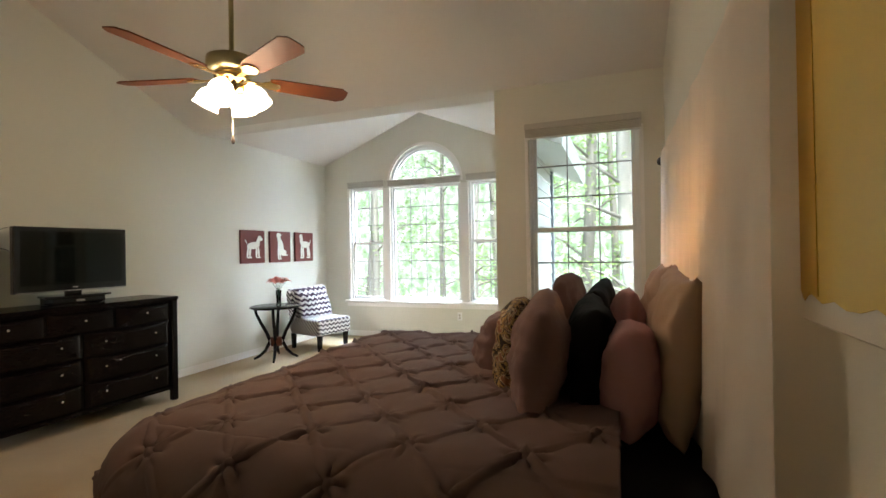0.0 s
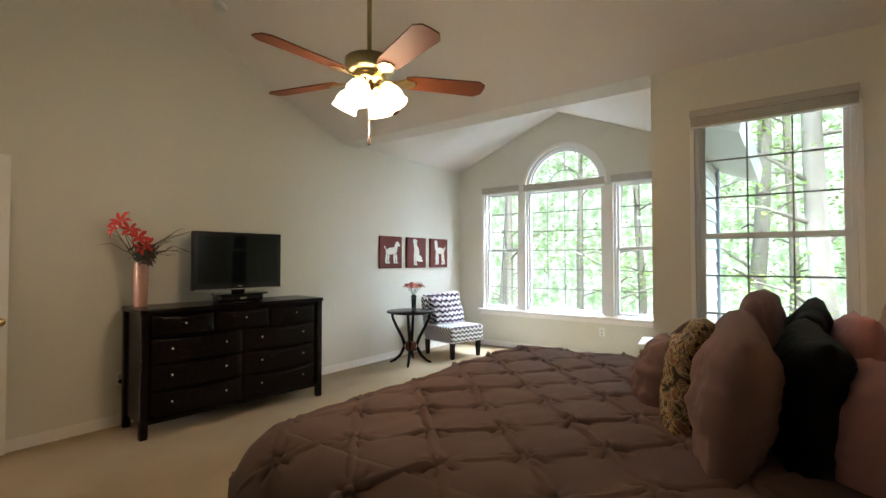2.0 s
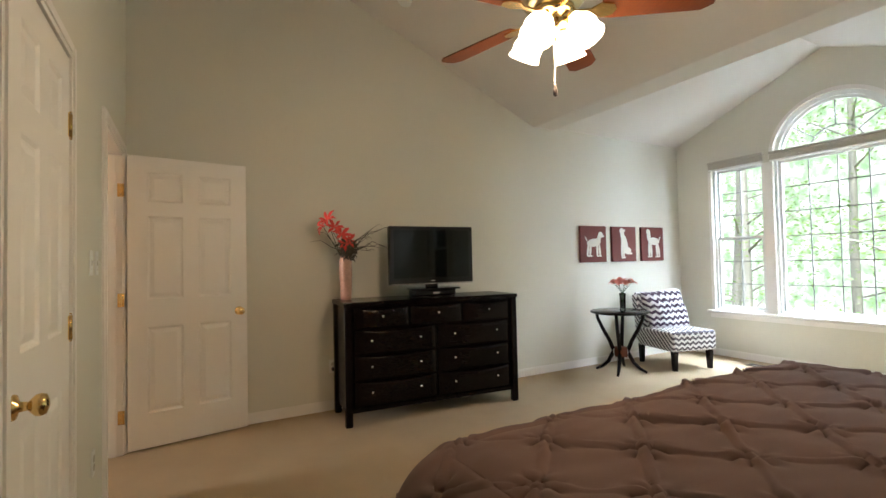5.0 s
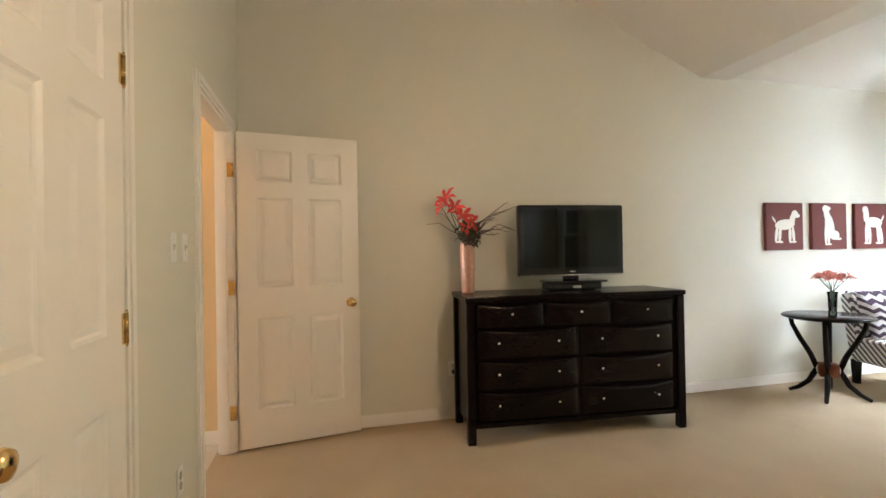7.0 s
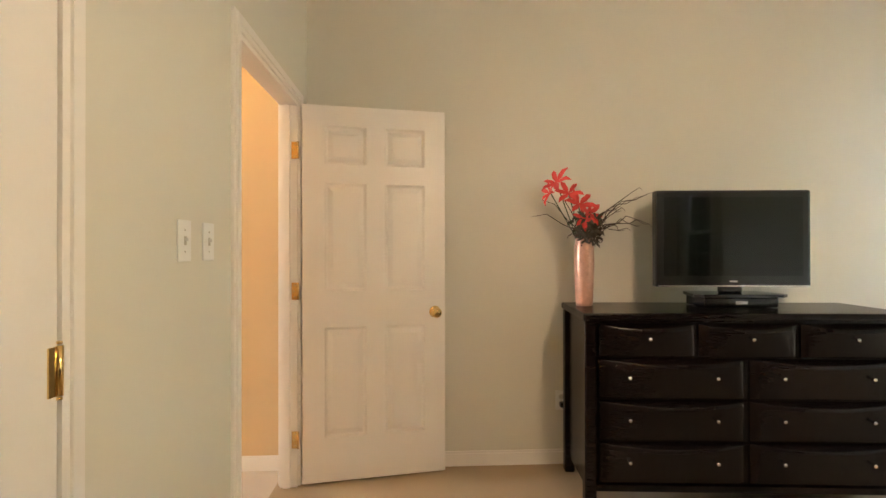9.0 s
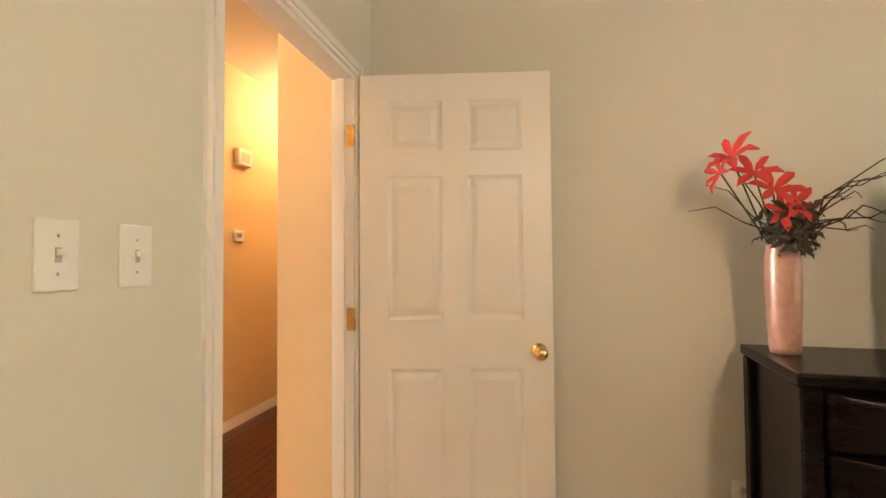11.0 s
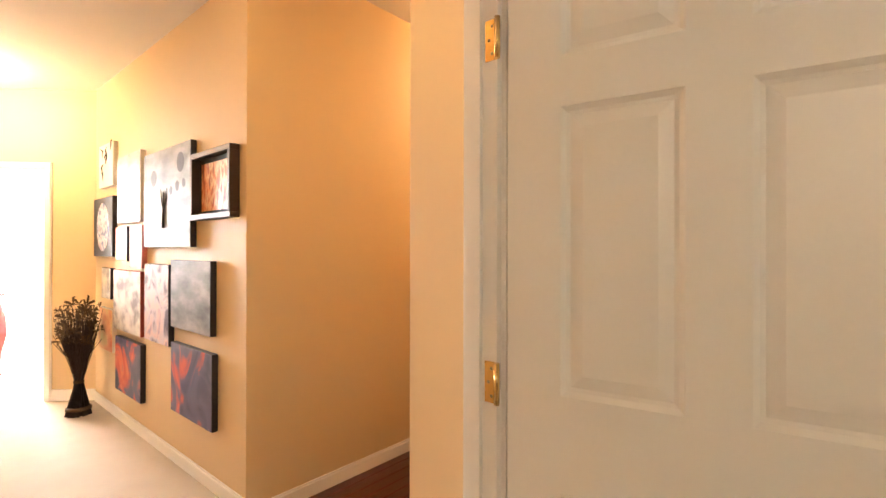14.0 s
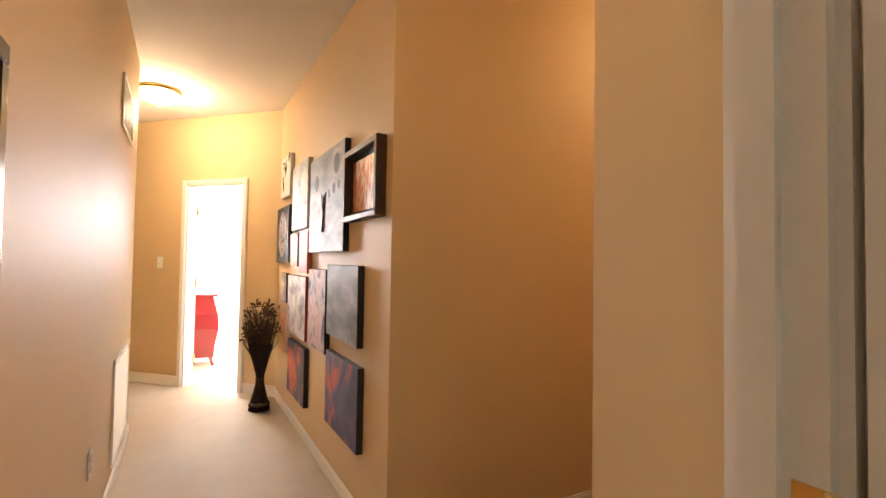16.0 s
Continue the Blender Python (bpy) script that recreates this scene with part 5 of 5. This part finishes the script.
M_INK = material("black_ink", (0.02, 0.02, 0.02), 0.7, grain=0.1, bump=0.0)


def hung_art(y0, y1, z0, z1, face, edge, label, depth=0.035):
    p = thing("wall_canvas", label, "picture", group="canvases on the hall wall")
    part("stretcher", box(HX0 + 0.001, HX0 + depth, y0, y1, z0, z1, bevel=0.002), edge, p)
    part("painted_face", box(HX0 + depth + 0.0003, HX0 + depth + 0.0012, y0 + 0.002, y1 - 0.002, z0 + 0.002, z1 - 0.002), face, p)
    return p, HX0 + depth + 0.0014


big, xf = hung_art(-3.09, -2.30, 1.346, 1.975, ART["slate"], M_EDGE, "large slate-grey canvas with a bare tree shape")
bm = tube(bmesh.new(), [(xf, -2.72, 1.47), (xf, -2.715, 1.60), (xf, -2.72, 1.70)], [0.012, 0.008, 0.003], 6)
for s in (-1, 1):
    tube(bm, [(xf, -2.718, 1.58), (xf, -2.718 + s * 0.04, 1.65), (xf, -2.718 + s * 0.055, 1.72)], [0.006, 0.004, 0.002], 6)
part("tree_shape", bm, M_INK, big)
for y, z, r in ((-2.90, 1.80, 0.05), (-2.45, 1.86, 0.055), (-2.50, 1.72, 0.03), (-2.40, 1.73, 0.025), (-2.60, 1.70, 0.025)):
    bm = bmesh.new()
    disc(bm, y, z, r, r * 1.1, xf - 0.0005, xf + 0.0006)
    part("dark_mark", bm, M_EDGE, big)
fr = thing("framed_picture", "orange print in a deep dark wooden box frame", "picture", group="canvases on the hall wall")
y0, y1, z0, z1 = -2.265, -1.768, 1.497, 1.872
part("backing", box(HX0 + 0.001, HX0 + 0.012, y0 + 0.03, y1 - 0.03, z0 + 0.03, z1 - 0.03), M_INK, fr)
part("print", box(HX0 + 0.0125, HX0 + 0.016, y0 + 0.07, y1 - 0.06, z0 + 0.05, z1 - 0.06), ART["orange"], fr, "orange and rust print")
for a, b, c, d in ((y0, y1, z0, z0 + 0.03), (y0, y1, z1 - 0.03, z1), (y0, y0 + 0.03, z0 + 0.03, z1 - 0.03), (y1 - 0.03, y1, z0 + 0.03, z1 - 0.03)):
    part("frame_rail", box(HX0 + 0.001, HX0 + 0.055, a, b, c, d, bevel=0.003), M_FRAME, fr)
hung_art(-2.599, -2.033, 0.855, 1.268, ART["slate"], M_EDGE, "slate-grey sketched canvas with dark edges")
hung_art(-2.592, -2.011, 0.341, 0.762, ART["nebula"], M_EDGE, "deep blue canvas slashed with red")
hung_art(-3.075, -2.635, 0.719, 1.235, ART["lilac"], M_EDGE, "tall lilac and grey abstract canvas")
hung_art(-3.79, -3.160, 0.715, 1.175, ART["pale"], M_REDEDGE, "pale grey canvas with red edges")
hung_art(-3.734, -3.153, 0.251, 0.662, ART["nebula"], M_EDGE, "blue and red abstract canvas hung low")
rd, xf = hung_art(-4.36, -3.82, 1.274, 1.762, M_EDGE, M_EDGE, "black canvas with a blue and white round mosaic")
bm = bmesh.new()
disc(bm, -4.09, 1.518, 0.17, 0.20, xf - 0.0005, xf + 0.001, 28)
part("round_motif", bm, ART["bluewhite"], rd)
ink, xf = hung_art(-4.206, -3.813, 1.845, 2.197, M_OFFWHITE, M_OFFWHITE, "small ivory canvas with black brush marks")
rk = random.Random(11)
for k in range(7):
    y, z = -4.0 + rk.uniform(-0.13, 0.13), 2.02 + rk.uniform(-0.12, 0.12)
    part("brush_mark", tube(bmesh.new(), [(xf, y, z), (xf, y + rk.uniform(-0.05, 0.05), z + 0.05), (xf, y + rk.uniform(-0.06, 0.06), z + 0.08)], [0.004, 0.008, 0.003], 5), M_INK, ink)
hung_art(-3.70, -3.168, 1.53, 2.037, ART["teal"], M_CANVAS, "misty pale landscape canvas")
hung_art(-3.74, -3.46, 1.245, 1.505, ART["coral"], M_EDGE, "small coral and yellow canvas")
hung_art(-3.40, -3.13, 1.20, 1.505, M_PINKPETAL, M_PINKPETAL, "small plain salmon-pink canvas")
hung_art(-4.12, -3.87, 0.933, 1.182, ART["pale"], M_EDGE, "little grey canvas with black edges")
hung_art(-4.195, -3.815, 0.512, 0.850, ART["coral"], M_CANVAS, "coral and yellow canvas near the floor vase")
gr = thing("floor_vase", "dark hourglass bundle of dried grasses tied with cord", "dried bouquet", (-4.19, -4.10, 0))
gr.scale = (0.88, 0.88, 0.92)
rg = random.Random(5)
bm = bmesh.new()
for k in range(230):
    a, f = rg.uniform(0, 6.28), math.sqrt(rg.uniform(0, 1))
    h = rg.uniform(0.62, 0.98)
    b0, m0, t0 = 0.10 * f, 0.03 * f, 0.17 * f * rg.uniform(0.8, 1.2)
    tw = a + rg.uniform(0.3, 0.8)
    tube(bm, [(b0 * math.cos(a), b0 * math.sin(a), 0.0), (m0 * math.cos(tw), m0 * math.sin(tw), 0.29), (t0 * 0.5 * math.cos(a + 0.2), t0 * 0.5 * math.sin(a + 0.2), 0.52), (t0 * math.cos(a), t0 * math.sin(a), h)], [0.006, 0.005, 0.004, 0.0015], 4)
part("stalk_bundle", bm, M_STEM, gr)
bm = bmesh.new()
for k in range(70):
    a, r, z = rg.uniform(0, 6.28), rg.uniform(0.04, 0.18), rg.uniform(0.62, 0.98)
    flower(bm, (r * math.cos(a), r * math.sin(a), z), (math.cos(a), math.sin(a), 0.8), rg.uniform(0.04, 0.075), 4, k + 200, 0.6)
part("seed_head_cluster", bm, M_DRIED, gr, "brown and straw dried heads")
part("cord", lathe(bmesh.new(), [(0.03, 0.275), (0.042, 0.28), (0.042, 0.30), (0.03, 0.305)], 16), M_DRIED, gr, "straw-coloured cord")
part("hem_band", lathe(bmesh.new(), [(0.09, 0.045), (0.102, 0.05), (0.098, 0.07), (0.085, 0.075)], 16), M_DRIED, gr)


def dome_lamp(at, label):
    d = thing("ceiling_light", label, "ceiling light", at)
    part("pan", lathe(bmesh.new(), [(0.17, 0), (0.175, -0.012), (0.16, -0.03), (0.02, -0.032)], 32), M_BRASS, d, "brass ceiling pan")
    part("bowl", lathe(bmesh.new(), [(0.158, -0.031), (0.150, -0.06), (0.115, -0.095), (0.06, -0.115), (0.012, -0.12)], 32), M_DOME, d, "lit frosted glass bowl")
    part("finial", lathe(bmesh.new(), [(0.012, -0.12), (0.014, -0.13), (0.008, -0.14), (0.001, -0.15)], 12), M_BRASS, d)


dome_lamp((-3.36, -4.45, HC), "brass-rimmed frosted glass hall ceiling light, lit")
# Unseen fixture, added to go with the extra near-hall light.
dome_lamp((-3.70, -0.95, HC), "unseen ceiling light added near the doorway to warm the hall wall")
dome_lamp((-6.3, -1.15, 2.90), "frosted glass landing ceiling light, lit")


def vent(y0, y1, z0, z1, label):
    v = thing("return_vent", label, "air vent")
    bm = bmesh.new()
    for a, b, c, d in ((y0, y1, z0, z0 + 0.025), (y0, y1, z1 - 0.025, z1), (y0, y0 + 0.025, z0 + 0.025, z1 - 0.025), (y1 - 0.025, y1, z0 + 0.025, z1 - 0.025)):
        bx(bm, HX1 - 0.012, HX1 - 0.001, a, b, c, d)
    part("frame", bm, M_WHITE, v)
    part("backing", box(HX1 - 0.003, HX1 - 0.001, y0 + 0.025, y1 - 0.025, z0 + 0.025, z1 - 0.025), M_SHADE, v)
    n = int((z1 - z0 - 0.05) / 0.018)
    for k in range(n):
        z = z0 + 0.027 + k * 0.018
        part("slat", prism(bmesh.new(), [(HX1 - 0.010, z), (HX1 - 0.004, z + 0.010), (HX1 - 0.004, z + 0.012), (HX1 - 0.010, z + 0.003)], "y", y0 + 0.025, y1 - 0.025), M_WHITE, v)


vent(-3.45, -2.90, 2.02, 2.32, "white louvred return air vent high on the hall wall")
vent(-3.75, -2.95, 0.13, 0.72, "white louvred return air vent low on the hall wall")
plate("wall_outlet", "white wall socket low on the hall wall", pose(HX1, -2.25, 0.42, 0, 0, 180), "outlet")
plate("light_switch", "white switch plate on the angled hall wall", AM @ pose(1.42, 0, 1.25, 0, 0, 90), "switch")
pf = thing("framed_picture", "dark-framed picture on the hall wall near the doorway", "picture")
for a, b, c, d in ((-0.95, -0.18, 1.15, 1.19), (-0.95, -0.18, 1.64, 1.68), (-0.95, -0.91, 1.19, 1.64), (-0.22, -0.18, 1.19, 1.64)):
    part("frame_rail", box(HX1 - 0.028, HX1 - 0.001, a, b, c, d, bevel=0.003), M_ESPRESSO, pf)
part("print", box(HX1 - 0.006, HX1 - 0.001, -0.91, -0.22, 1.19, 1.64), ART["pale"], pf)
th = thing("thermostat", "small white thermostat on the landing wall", "thermostat", (-5.72, NY, 1.50))
part("case", box(-0.06, 0.06, 0.0, 0.028, -0.045, 0.045, bevel=0.006), M_VINYL, th)
part("display", box(-0.02, 0.045, 0.0285, 0.0295, -0.012, 0.024), M_SHUTTER, th)
cm = thing("door_chime", "white door chime box high on the landing wall", "door chime", (-5.76, NY, 2.16))
part("cover", box(-0.09, 0.09, 0.0, 0.05, -0.07, 0.07, bevel=0.008), M_OFFWHITE, cm)
part("grille", box(-0.06, 0.06, 0.0505, 0.0515, -0.04, 0.04), M_SHADE, cm)

# ---- far room ----
cb = thing("bombe_chest", "red lacquered chest with swollen curved sides", "chest", (-3.66, -6.35, 0))
bm = bmesh.new()
rows = []
for z, g in ((0.10, 0.02), (0.25, 0.03), (0.45, 0.065), (0.62, 0.055), (0.76, 0.02), (0.84, 0.0)):
    rows.append([bm.verts.new((sx * (0.26 + g), sy * (0.2 + g), z)) for sx, sy in ((-1, -1), (1, -1), (1, 1), (-1, 1))])
for a, b in zip(rows, rows[1:]):
    for k in range(4):
        bm.faces.new((a[k], a[(k + 1) % 4], b[(k + 1) % 4], b[k])).smooth = False
bm.faces.new(rows[0][::-1]), bm.faces.new(rows[-1])
part("body", bm, M_REDLAC, cb)
part("top", box(-0.31, 0.31, -0.25, 0.25, 0.841, 0.87, bevel=0.008), M_REDLAC, cb)
for x in (-0.24, 0.24):
    for y in (-0.18, 0.18):
        part("foot", tube(bmesh.new(), [(x, y, 0.11), (x * 1.08, y * 1.08, 0.05), (x * 1.15, y * 1.15, 0.0)], [0.03, 0.02, 0.022], 8), M_REDLAC, cb)
lp = thing("table_lamp", "white table lamp standing on the red chest", "lamp", (-3.68, -6.35, 0.87))
part("body", lathe(bmesh.new(), [(0.05, 0), (0.06, 0.02), (0.08, 0.1), (0.05, 0.2), (0.015, 0.24), (0.012, 0.30)], 20), M_OFFWHITE, lp)
part("shade", lathe(bmesh.new(), [(0.13, 0.26), (0.08, 0.44), (0.078, 0.44), (0.128, 0.262)], 24), M_CURTAIN, lp)

# Added blind: its white stands for overbright daylight and covers the sky.
bd = thing("added_blind", "white blind added so the far window reads as blown-out daylight", "window blind")
part("blind_cloth", box(-4.62, -2.58, -8.398, -8.394, 0.58, 2.40), M_OFFWHITE, bd)
part("bottom_bar", box(-4.62, -2.58, -8.398, -8.380, 0.56, 0.579, bevel=0.003), M_VINYL, bd)
part("roller", tube(bmesh.new(), [(-4.62, -8.375, 2.42), (-2.58, -8.375, 2.42)], 0.022, 12), M_VINYL, bd)
